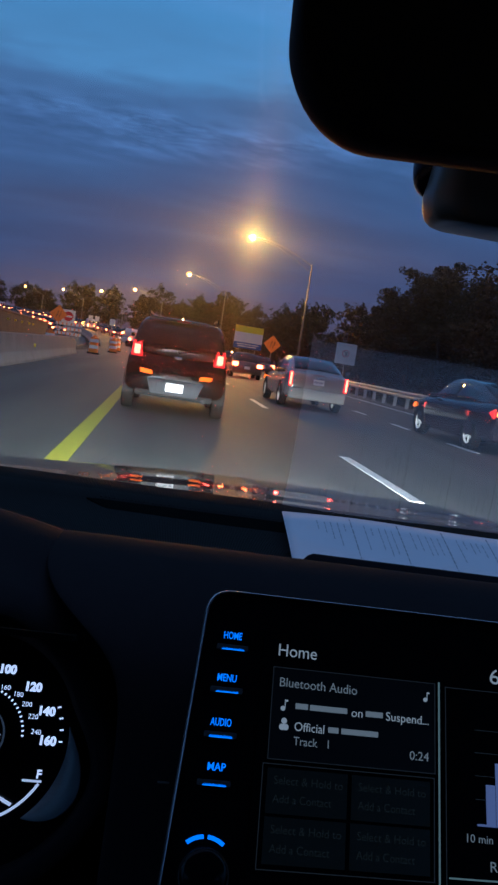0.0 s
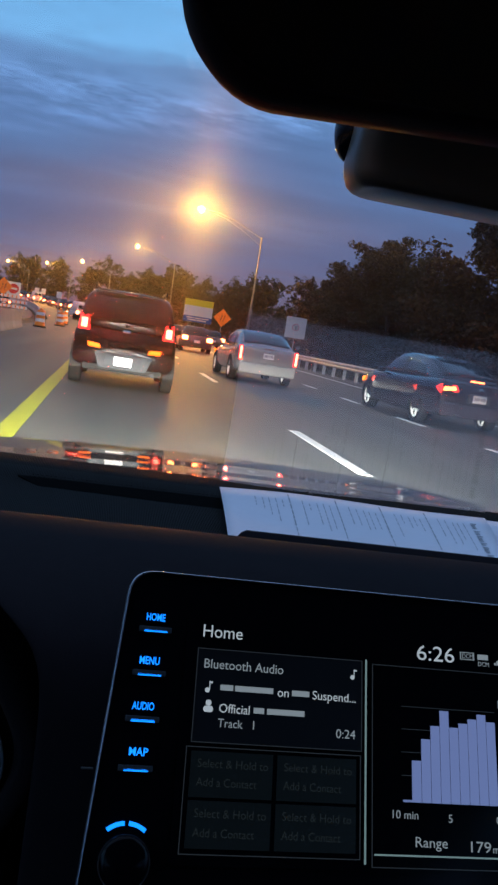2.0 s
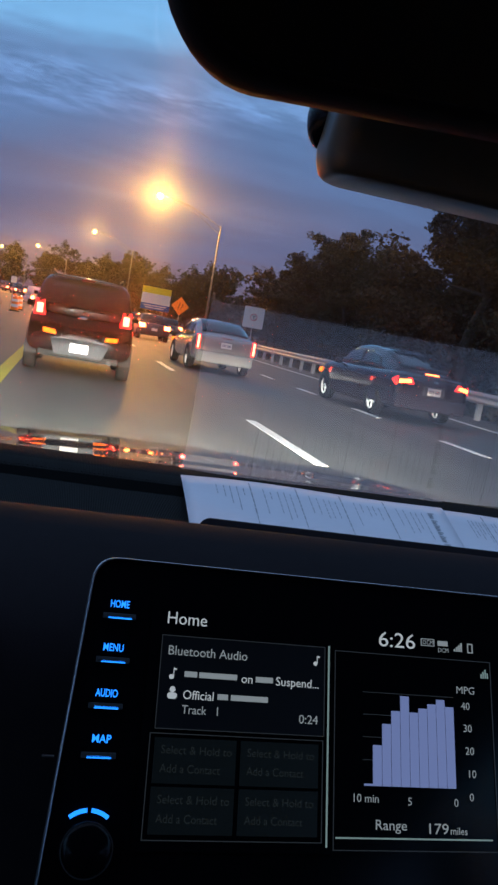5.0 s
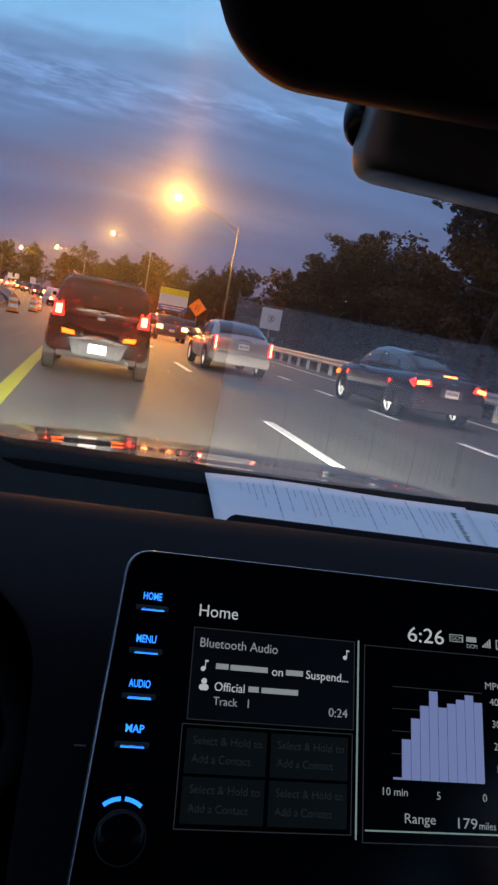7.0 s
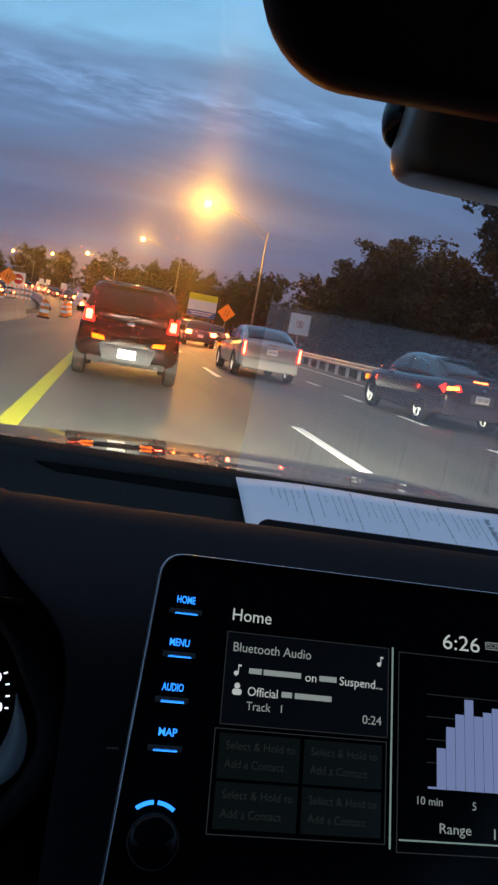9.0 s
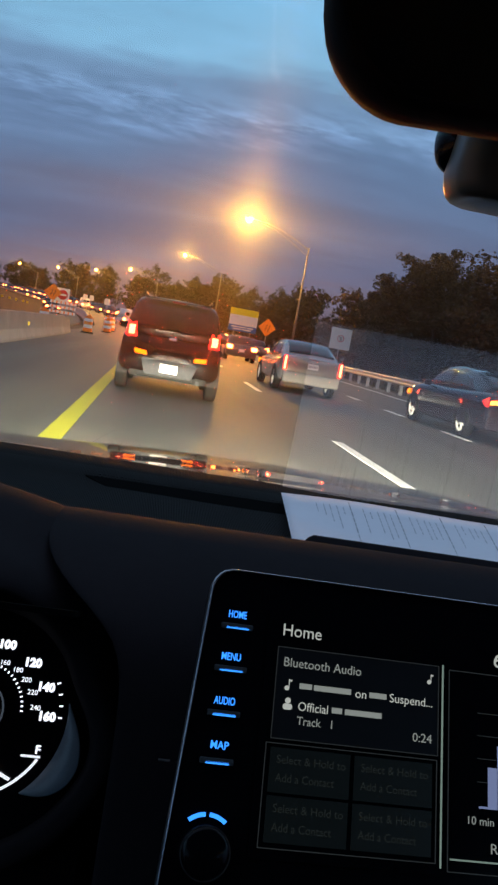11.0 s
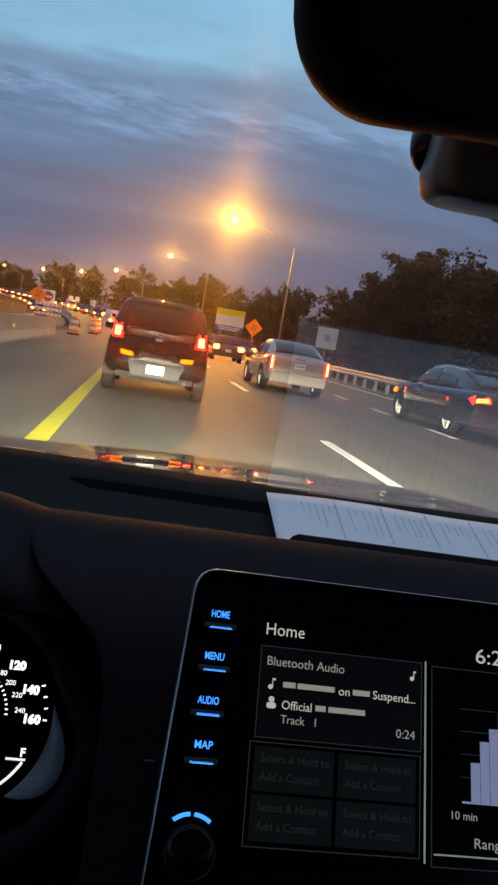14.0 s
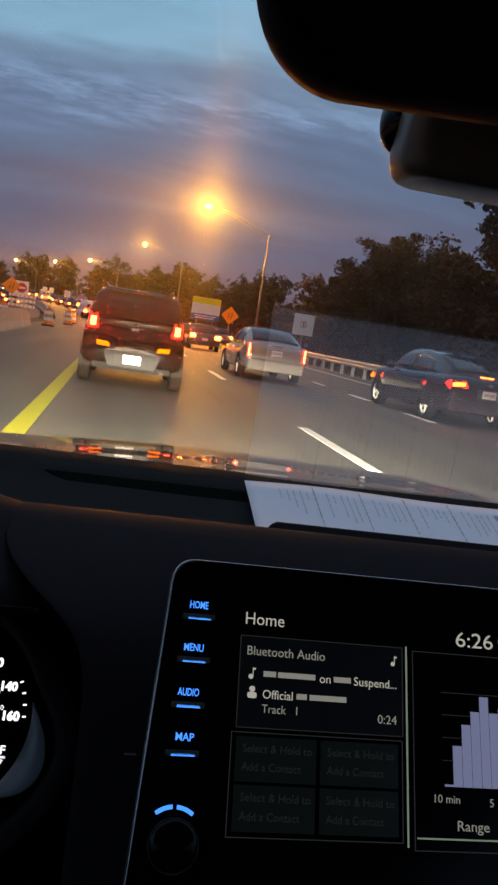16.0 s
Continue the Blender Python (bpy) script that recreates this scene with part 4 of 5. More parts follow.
# flat strip on the pad, its black the defroster slot's shade, with perforated back wall
bm = bmesh.new()
rings = []
for x0, yf, yn in ((-0.122, 0.3045, 0.3035), (-0.095, 0.3045, 0.288), (0.03, 0.305, 0.286), (0.052, 0.305, 0.286)):
    zf = 0.016 + 0.27 * (yf - 0.345) + 0.0046
    zn = 0.016 + 0.34 * (yn - 0.345) + 0.0056
    rings.append([deep((x0, yf, zf)), deep((x0, yn, zn))])
loft(bm, rings, closed=False)
part("vent_slot", bm, M["slot"], dash, "flat black strip for the shaded defroster slot")
bm = bmesh.new()
for k in range(44):
    x = -0.112 + 0.0037 * k
    for q in range(2):
        box(bm, deep((x + 0.0018 * (q % 2), 0.3075 + 0.0034 * q, 0.0092 + 0.0010 * q)), (0.0018, 0.0020, 0.0014))
part("vent_mesh", bm, M["dash_mesh"], dash, "fine perforated grille")

bm = bmesh.new()
box(bm, (-0.0440, 0.0205, -0.0775), (0.0062, 0.0012, 0.0008), 0.0002)
part("trim_slit", bm, M["trim"], dash, "short bright trim line beside the display")
# raised edge that holds the sheets
bm = bmesh.new()
rings = []
for i in range(25):
    f = i / 24
    x = 0.050 + 0.40 * f * f
    k = min(1.0, f * 8) ** 0.7
    lift = 0.0075 * k
    rings.append([(x, 0.2035, -0.024), (x, 0.2030, 0.0010 + lift), (x, 0.2005, 0.0032 + lift), (x, 0.1975, 0.0030 + lift), (x, 0.1940, 0.0015 + lift * 0.5), (x, 0.186, 0.0)])
loft(bm, rings, closed=True, caps=True)
part("raised_edge", bm, M["dash"], dash, "raised dark edge in front of the sheets", True)

# binnacle over the instruments: a smooth hill that meets the pad in a seam and curls down to the dial
DIAL = Matrix.Translation((-0.152, 0.0790, -0.0915)) @ Matrix.Rotation(math.pi / 2 - TAU, 4, "X")
bm = bmesh.new()
rings = []
NB, FOOT = 48, 0.62
for y, zt, xr, zr in ((0.212, -0.020, -0.104, -0.034), (0.200, 0.012, -0.108, -0.010), (0.190, 0.0245, -0.1095, 0.0040), (0.165, 0.0250, -0.1165, 0.0052), (0.140, 0.0205, -0.1232, 0.0030), (0.112, 0.0110, -0.1297, -0.0022)):
    ring2 = []
    for i in range(NB + 1):
        u = i / NB
        if u <= FOOT:
            w = u / FOOT
            ring2.append((-0.46 + (xr + 0.46) * w, y, zr + (zt - zr) * (1 - w ** 4.5) + 0.012 * (1 - w)))
        else:
            w = (u - FOOT) / (1 - FOOT)
            drop = 0.11 * w ** 0.8
            ring2.append((xr - 0.002 + min(0.054, 2.0 * drop), y - 0.02 * w, zr - 0.003 - drop))
    rings.append(ring2)
for r_top, r_side, lift in ((0.083, 0.0735, 0.036), (0.073, 0.0690, 0.045), (0.067, 0.0660, 0.049), (0.0635, 0.0625, 0.048), (0.0625, 0.0600, 0.050), (0.0585, 0.0580, 0.0005)):
    ring2 = []
    for i in range(NB + 1):
        u = i / NB
        a = radians(182 - 112 * u / FOOT if u <= FOOT else 70 - 142 * (u - FOOT) / (1 - FOOT))
        up = min(1.0, max(0.0, (math.degrees(a) - 35) / 55))
        up = up * up * (3 - 2 * up)
        r = r_side + (r_top - r_side) * up
        low = min(1.0, max(0.0, (22 - math.degrees(a)) / 40))
        r += 0.0150 * low * low * (3 - 2 * low)
        wide = 1 + 1.4 * max(0.0, -math.cos(a)) ** 2
        ring2.append(DIAL @ Vector((r * math.cos(a) * wide, r * math.sin(a), lift * (0.35 + 0.65 * up) if lift > 0.01 else lift)))
    rings.append(ring2)
loft(bm, rings, closed=False)
bn = part("instrument_hood", bm, M["dash"], dash, "rounded hood over the instruments", True)
bn.modifiers.new("thick", "SOLIDIFY").thickness = 0.002
subm = bn.modifiers.new("smooth", "SUBSURF")
subm.levels = subm.render_levels = 1

# added plate, keeps the lit dials from mirroring in the windscreen
bm = bmesh.new()
plate(bm, rounded(-0.34, 0.0, -0.100, 0.088, 0.012), 0.003, Matrix.Translation((0, 0.010, 0.0005)) @ Matrix.Rotation(radians(-20.5), 4, "X"))
part("reflection_blocker", bm, M["slot"], dash, "added black plate that blocks the dials' reflection in the windscreen")

# ---------------------------------------------------------------- instrument cluster
FACE = Matrix.Translation((0, 0, ZC)) @ Matrix.Translation((-0.152, 0.0790, -0.0915)) @ Matrix.Rotation(math.pi / 2 - TAU, 4, "X")
clus = thing("instrument_cluster", "lit white speedometer and fuel gauge behind a curved lens", "instrument cluster", FACE)
bm = bmesh.new()
plate(bm, [(-0.26, -0.20), (0.072, -0.20), (0.072, 0.0), (0.064, 0.034), (0.040, 0.058), (0.0, 0.068), (-0.12, 0.070), (-0.26, 0.06)], 0.004, Matrix.Translation((0, 0, -0.001)))
part("face", bm, M["gloss"], clus)


def dial_at(r, deg, z=0.0006):
    return Matrix.Translation((r * math.cos(radians(deg)), r * math.sin(radians(deg)), z))


for txt, deg, r in (("80", 95, 0.0415), ("100", 73, 0.0395), ("120", 46, 0.0405), ("140", 23, 0.0415), ("160", 0, 0.0415)):
    letters("speed_number", txt, 0.0047, M["dial"], clus, dial_at(r, deg) @ Matrix.Translation((0, -0.0023, 0)), bold=0.00038, align="CENTER")
for txt, deg, r in (("140", 82, 0.030), ("160", 66, 0.030), ("180", 50, 0.0315), ("200", 36, 0.0325), ("220", 22, 0.0335), ("240", 7, 0.0345)):
    letters("small_number", txt, 0.0028, M["dial"], clus, dial_at(r, deg) @ Matrix.Translation((0, -0.0014, 0)), align="CENTER")
for k in range(4):
    bm = bmesh.new()
    box(bm, (0.0492, 0, 0.0006), (0.0022, 0.0009, 0.0004))
    q = part("tick", bm, M["dial"], clus)
    q.matrix_basis = Matrix.Rotation(radians(0 + 7.6 * k), 4, "Z")
for k in range(16):
    bm = bmesh.new()
    box(bm, (0.0268, 0, 0.0006), (0.0014, 0.0009, 0.0004))
    q = part("tick", bm, M["dial"], clus)
    q.matrix_basis = Matrix.Rotation(radians(3 + 5.8 * k), 4, "Z")
bm = bmesh.new()
arc_band(bm, 0, 0, 0.0160, 0.0168, 0, 360, 0.0002, 0.003, 40)
part("hub_ring", bm, M["dial_dim"], clus)
bm = bmesh.new()
arc_band(bm, 0.001, -0.0325, 0.0135, 0.0140, 0, 360, 0.0002, 0.003, 40)
part("fuel_hub_ring", bm, M["dial_dim"], clus)
bm = bmesh.new()
box(bm, (0.006, 0.0, 0.004), (0.017, 0.0030, 0.0012), 0.0004)
part("needle", bm, M["dial_soft"], clus)
bm = bmesh.new()
box(bm, (0.016, 0, 0.004), (0.026, 0.0019, 0.0012), 0.0003, Matrix.Translation((0.001, -0.0235, 0)) @ Matrix.Rotation(radians(-24), 4, "Z"))
part("fuel_needle", bm, M["dial_soft"], clus)
bm = bmesh.new()
arc_band(bm, 0, 0.0, 0.0460, 0.0476, -30, -92, 0.0003, 0.0009, 26)
part("fuel_arc", bm, M["dial_soft"], clus)
bm = bmesh.new()
box(bm, (0.0365, -0.0222, 0.0006), (0.011, 0.0013, 0.0004))
part("fuel_mark", bm, M["dial_soft"], clus)
letters("fuel_letter", "F", 0.0044, M["dial"], clus, Matrix.Translation((0.0385, -0.0205, 0.0006)), bold=0.0002)
# only the lit crescent of the dial rim, its glow put in as grey
bm = bmesh.new()
rings = []
for i in range(31):
    f = i / 30
    a = radians(9 - 60 * f)
    k = math.sin(math.pi * f ** 1.35)
    c, s = math.cos(a), math.sin(a)
    r1 = 0.0545 + 0.0150 * k
    rings.append([(0.0540 * c, 0.0540 * s, 0.0006), ((0.0540 + 0.006 * k) * c, (0.0540 + 0.006 * k) * s, 0.0006 + 0.002 * k), (r1 * c, r1 * s, 0.0006 + 0.008 * k)])
loft(bm, rings, closed=False)
rimob = part("dial_rim", bm, mat("dial_rim_grey", (0.15, 0.17, 0.20), 0.4, vary=0.2, scale=60), clus, "grey crescent for the lit part of the dial rim", True)
rimob.modifiers.new("thick", "SOLIDIFY").thickness = 0.001

# ---------------------------------------------------------------- infotainment unit
SCR = Matrix.Translation((0, 0, ZC)) @ Matrix.Rotation(math.pi / 2 - TAU, 4, "X")
unit = thing("infotainment_unit", "black infotainment unit with lit display, blue buttons and a knob", "car display", SCR)


def bezel_outline(grow):
    g = grow
    pts = []
    corners = [(-0.0345 - g, 0.0336 + g, 0.012), (0.2085 + g, 0.0336 + g, 0.012), (0.2210 + g, -0.125 - g, 0.010), (-0.0455 - g, -0.125 - g, 0.010)]
    n = len(corners)
    for i, (x, y, r) in enumerate(corners):
        p = Vector((x, y))
        a = (Vector(corners[i - 1][:2]) - p).normalized()
        b3 = (Vector(corners[(i + 1) % n][:2]) - p).normalized()
        for k in range(7):
            t = k / 6
            pts.append(tuple((p + a * r) * (1 - t) ** 2 + p * 2 * t * (1 - t) + (p + b3 * r) * t ** 2))
    return pts[::-1]


bm = bmesh.new()
plate(bm, bezel_outline(0.0), 0.022, Matrix.Translation((0, 0, -0.0008)))
part("bezel", bm, M["gloss"], unit, "gloss black bezel")
bm = bmesh.new()
oa, ob_ = bezel_outline(0.0002), bezel_outline(0.0011)
rings = []
for p, q in zip(oa + oa[:1], ob_ + ob_[:1]):
    rings.append([(*p, -0.006), (*p, 0.0006), ((p[0] + q[0]) / 2, (p[1] + q[1]) / 2, 0.0011), (*q, 0.0004), (*q, -0.006)])
loft(bm, rings, closed=True, caps=False)
part("trim_edge", bm, M["trim"], unit, "thin satin silver edge", True)


def strip(name, x0, y0, x1, y1, material, z=0.0004, parent=None, t=0.0003):
    bm = bmesh.new()
    box(bm, ((x0 + x1) / 2, (y0 + y1) / 2, z - t / 2), (x1 - x0, y1 - y0, t))
    return part(name, bm, material, parent or unit)


def frame_lines(name, x0, y0, x1, y1, w, material, z=0.0005):
    bm = bmesh.new()
    for a, b2, c, d in ((x0, y1 - w, x1, y1), (x0, y0, x1, y0 + w), (x0, y0 + w, x0 + w, y1 - w), (x1 - w, y0 + w, x1, y1 - w)):
        box(bm, ((a + c) / 2, (b2 + d) / 2, z), (c - a, d - b2, 0.0002))
    return part(name, bm, material, unit)


def at(x, y, z=0.0006):
    return Matrix.Translation((x, y, z)) @ Matrix.Rotation(radians(-0.6), 4, "Z")


display = strip("display", -0.006, -0.094, 0.180, 0.016, M["gloss"], 0.0)
letters("title_text", "Home", 0.0058, M["ui_white"], unit, at(0.0012, 0.0053), width=0.0195)
strip("panel_left", 0.0, -0.0425, 0.0832, -0.0003, M["ui_panel"], 0.0002)
frame_lines("panel_border", -0.0002, -0.0427, 0.0834, -0.0001, 0.0004, M["ui_dim"])
letters("audio_source_text", "Bluetooth Audio", 0.0043, M["ui_grey"], unit, at(0.0030, -0.0092), width=0.0392)
letters("track_text", "Track   1", 0.0038, M["ui_grey"], unit, at(0.0118, -0.0355), width=0.0175)
letters("time_text", "0:24", 0.0040, M["ui_grey"], unit, at(0.0700, -0.0371), width=0.0098)
# names become plain bars, the other words stand
def name_bar(nm, x, y, w):
    bm = bmesh.new()
    box(bm, (x + w / 2, y + 0.0019 - 0.0105 * (x - 0.0118), 0.0006), (w, 0.0026, 0.0002))
    part(nm, bm, M["ui_grey"], unit, "bright bar in place of a name")


for x, w in ((0.0120, 0.0062), (0.0192, 0.0188), (0.0474, 0.0088)):
    name_bar("title_bar", x, -0.0196, w)
letters("title_text", "on", 0.0040, M["ui_white"], unit, at(0.0400, -0.0200), width=0.0056)
letters("title_text", "Suspend...", 0.0040, M["ui_white"], unit, at(0.0576, -0.0202), width=0.0222)
letters("artist_text", "Official", 0.0040, M["ui_white"], unit, at(0.0118, -0.0290), width=0.0148)
for x, w in ((0.0288, 0.0052), (0.0354, 0.0186)):
    name_bar("artist_bar", x, -0.0289, w)
# small signs
def note_icon(x, y, s, material):
    bm = bmesh.new()
    arc_band(bm, x, y, 0.0, 0.28 * s, 0, 360, 0.0004, 0.0006, 10)
    box(bm, (x + 0.24 * s, y + 0.5 * s, 0.0005), (0.09 * s, 1.0 * s, 0.0002))
    box(bm, (x + 0.40 * s, y + 0.86 * s, 0.0005), (0.34 * s, 0.20 * s, 0.0002))
    part("note_icon", bm, material, unit)


note_icon(0.0058, -0.0193, 0.0042, M["ui_white"])
note_icon(0.0782, -0.0085, 0.0038, M["ui_white"])
bm = bmesh.new()
arc_band(bm, 0.0068, -0.0250, 0.0, 0.0014, 0, 360, 0.0004, 0.0006, 12)
plate(bm, rounded(0.0045, -0.0292, 0.0091, -0.0264, 0.0012), 0.0002, Matrix.Translation((0, 0, 0.0006)))
part("artist_icon", bm, M["ui_white"], unit)
# contact tiles
frame_lines("tiles_border", -0.0022, -0.0895, 0.0830, -0.0444, 0.0004, M["ui_dim"])
for cx in (0.0200, 0.0612):
    for cy in (-0.0562, -0.0772):
        tl = strip("contact_tile", cx - 0.0195, cy - 0.0098, cx + 0.0195, cy + 0.0098, M["ui_tile"], 0.0003)
        for k, line in enumerate(("Select & Hold to", "Add a Contact")):
            letters("tile_text", line, 0.0036, M["ui_tiletext"], tl, at(cx - 0.0165, cy + 0.0030 - 0.0080 * k), width=0.0335 if k == 0 else 0.0285)
strip("divider", 0.0850, -0.0912, 0.0858, 0.0006, M["ui_line"], 0.0006)
frame_lines("range_border", 0.0886, -0.0925, 0.1772, -0.0012, 0.0004, M["ui_dim"])
letters("clock_text", "6:26", 0.0074, M["ui_white"], unit, at(0.1122, 0.0027), width=0.0206)
frame_lines("status_icon", 0.1368, 0.0046, 0.1446, 0.0084, 0.0004, M["ui_grey"])
letters("status_text", "DCM", 0.0021, M["ui_grey"], unit, at(0.1377, 0.0055), width=0.0060)
strip("status_icon", 0.1466, 0.0052, 0.1524, 0.0078, M["ui_grey"], 0.0006)
letters("status_text", "DCM", 0.0022, M["ui_grey"], unit, at(0.1465, 0.0020), width=0.0060)
for k, h in enumerate((0.0022, 0.0034, 0.0046, 0.0028)):
    strip("chart_icon", 0.1713 + 0.0012 * k, -0.0098, 0.1720 + 0.0012 * k, -0.0098 + h, M["ui_line"], 0.0006)
for k in range(4):
    strip("signal_bar", 0.1560 + 0.0013 * k, 0.0030, 0.1569 + 0.0013 * k, 0.0042 + 0.0011 * k, M["ui_grey"], 0.0006)
frame_lines("battery_icon", 0.1640, 0.0026, 0.1672, 0.0076, 0.0006, M["ui_grey"])
letters("unit_text", "MPG", 0.0036, M["ui_grey"], unit, at(0.1562, -0.0182), width=0.0104)
for k, v in enumerate(("40", "30", "20", "10", "0")):
    letters("scale_text", v, 0.0036, M["ui_grey"], unit, at(0.1588 + 0.0007 * k, -0.0261 - 0.01085 * k))
for x, v in ((0.0980, "10 min"), (0.1275, "5"), (0.1528, "0")):
    letters("axis_text", v, 0.0036, M["ui_grey"], unit, at(x, -0.0712 if x < 0.1 else -0.0722))
letters("range_text", "Range", 0.0044, M["ui_grey"], unit, at(0.1100, -0.0832), width=0.0164)
letters("range_value", "179", 0.0047, M["ui_grey"], unit, at(0.1372, -0.0846), width=0.0105)
letters("range_unit", "miles", 0.0034, M["ui_grey"], unit, at(0.1502, -0.0848), width=0.0092)
strip("range_line", 0.0900, -0.0874, 0.1738, -0.0867, M["ui_line"], 0.0006)
for k in range(4):
    strip("grid_line", 0.1040, -0.0206 - 0.0106 * k, 0.1545, -0.0203 - 0.0106 * k, M["ui_dim"], 0.00045)
for k, top in enumerate((-0.0453, -0.0352, -0.0288, -0.0214, -0.0290, -0.0268, -0.0245, -0.0220, -0.0253)):
    x0 = 0.1093 + 0.00505 * k
    strip("chart_bar", x0, -0.0640, x0 + 0.00472, top, M["ui_bar"], 0.0006)
strip("chart_base", 0.1046, -0.0640, 0.1093, -0.0630, M["ui_bar"], 0.0006)
# keys down the side
for word, x, y, lx, ly, w in (("HOME", -0.0264, 0.0106, -0.0275, 0.0062, 0.0090), ("MENU", -0.0277, -0.0097, -0.0286, -0.0140, 0.0094), ("AUDIO", -0.0288, -0.0302, -0.0297, -0.0345, 0.0102), ("MAP", -0.0284, -0.0500, -0.0306, -0.0556, 0.0086)):
    bm = bmesh.new()
    box(bm, (lx + 0.0060, ly + 0.0004, 0.0008), (0.0156, 0.0026, 0.0026), 0.0006)
    key = part("key", bm, M["key"], unit, "slim black rocker key")
    letters("key_word", word, 0.0034, M["blue"], key, at(x, y + 0.0002, 0.0004), width=w, bold=0.00008)
    bm = bmesh.new()
    box(bm, (lx + 0.0062, ly - 0.0002, 0.0018), (0.0112, 0.0014, 0.0006), 0.0003)
    part("key_light", bm, M["blue"], key)
bm = bmesh.new()
arc_band(bm, -0.0259, -0.0915, 0.0128, 0.0146, 52, 86, 0.0001, 0.0006, 14)
part("knob_light", bm, M["blue"], unit)
bm = bmesh.new()
arc_band(bm, -0.0259, -0.0915, 0.0128, 0.0146, 94, 128, 0.0001, 0.0006, 14)
part("knob_light", bm, M["blue"], unit)
bm = bmesh.new()
rings = []
for r, z in ((0.0, 0.0060), (0.0092, 0.0060), (0.0105, 0.0052), (0.0112, 0.004), (0.0116, 0.0), (0.0118, -0.002)):
    rings.append([(-0.0258 + r * math.cos(2 * math.pi * i / 40), -0.0930 + r * math.sin(2 * math.pi * i / 40), z) for i in range(40)])
loft(bm, rings, closed=True, caps=False)
knob = part("volume_knob", bm, M["gloss"], unit, "round black knob", True)
bm = bmesh.new()
arc_band(bm, -0.0258, -0.0930, 0.0108, 0.0113, 0, 360, 0.0040, 0.0050, 40)
part("knob_ring", bm, M["trim"], knob, "thin bright ring")


# ---------------------------------------------------------------- printed sheets on the dashboard
def sheet(label, x0, x1, skew, lift, columns, seed):
    """A page that follows the pad, its text running front to back."""
    sh = thing("paper_sheet", label, "paper", pose(0, 0, ZC))
    bm = bmesh.new()
    def surf(x, v):
        y = 0.311 - 0.110 * v - 0.02 * max(0.0, x - 0.25)
        z = 0.0168 - 0.0405 * v + lift + 0.0016 * math.sin(9 * x + 3 * v) + 0.004 * max(0, 0.5 - v) * math.sin(14 * x) ** 2
        return deep((x + skew * v, y, z))
    rows = [[surf(x0 + (x1 - x0) * i / 24, v / 8) for i in range(25)] for v in range(9)]
    loft(bm, rows, closed=False)
    pg = part("page", bm, M["paper"], sh, "white page", True)
    pg.modifiers.new("thick", "SOLIDIFY").thickness = 0.0004
    rng = random.Random(seed)
    bm = bmesh.new()
    bold = bmesh.new()
    for k in range(columns):
        if k % 7 == 6:
            continue
        x = x0 + 0.030 + (x1 - x0 - 0.05) * k / columns + rng.uniform(-0.0008, 0.0008)
        heavy = k % 7 == 5
        v, stop = (0.03, 0.98) if heavy else (0.09 + rng.uniform(0, 0.03), rng.choice((0.24, 0.31, 0.38, 0.20)))
        while v < stop:
            ln = rng.uniform(0.02, 0.075)
            w = 0.0006 if heavy and v < 0.40 else 0.00040
            up = Vector((0, 0, 0.0009))
            q = [surf(x - w, v) + up, surf(x + w, v) + up, surf(x + w, min(1, v + ln)) + up, surf(x - w, min(1, v + ln)) + up]
            into = bold if heavy else bm
            into.faces.new([into.verts.new(p) for p in q])
            v += ln + 0.012
    tagged(part("print", bm, M["ink"], sh, "small grey print"), kind="stuff")
    tagged(part("bold_print", bold, M["ink_dark"], sh, "long dark lines of print"), kind="stuff")
    return sh, surf


s1, surf1 = sheet("white printed sheet lying on the dashboard pad", 0.048, 0.300, 0.004, 0.0, 33, 4)
bm = bmesh.new()
for v0, v1 in ((0.10, 0.17), (0.19, 0.23), (0.25, 0.31), (0.33, 0.36), (0.38, 0.45), (0.47, 0.51), (0.58, 0.66), (0.68, 0.73), (0.75, 0.80), (0.82, 0.90)):
    v = v0
    while v < v1 - 0.004:
        a, c = (0.2800, 0.2862) if abs(v - v0) < 0.001 else (0.2800, 0.2845)
        q = [surf1(a, v), surf1(c, v), surf1(c, v + 0.011), surf1(a, v + 0.011)]
        bm.faces.new([bm.verts.new(p + Vector((0, 0, 0.001))) for p in q])
        v += 0.018
part("heading_bar", bm, M["ink_dark"], s1, "dark heading in large print")
s2, surf2 = sheet("second white sheet under the first on the dashboard", 0.292, 0.385, 0.006, -0.002, 12, 9)

# ---------------------------------------------------------------- rear-view mirror and sensor cover
mir = thing("rear_view_mirror", "black rear-view mirror hanging from the windscreen", "mirror", pose(0.0855, -0.165, ZC + 0.2518, 0, -3.3, 0))


def mirror_outline(k):
    w, h = 0.1415 - 0.004 * (1 - k) * 10, 0.0400 - 0.004 * (1 - k) * 10
    pts = rounded(-w, -h, w, h, 0.024, 10)
    return [(x, z + (0.10 * max(0.0, abs(x) - 0.10) ** 1.3 if z < 0 else 0.0)) for x, z in pts]


bm = bmesh.new()
rings = []
for k, y in ((0.80, 0.030), (0.93, 0.020), (1.0, 0.006), (1.0, -0.003), (0.98, -0.007), (0.95, -0.008), (0.94, -0.0055)):
    rings.append([(x, y, z) for x, z in mirror_outline(k)])
loft(bm, rings, closed=True, caps=True)
part("housing", bm, mat("mirror_shell", (0.008, 0.007, 0.007), 0.85, spec=0.06, vary=0.2, bump=0.15, bump_scale=700), mir, "black plastic shell", True)
bm = bmesh.new()
plate(bm, mirror_outline(0.94), 0.002, Matrix.Translation((0, -0.0057, 0)) @ Matrix.Rotation(math.pi / 2, 4, "X"))
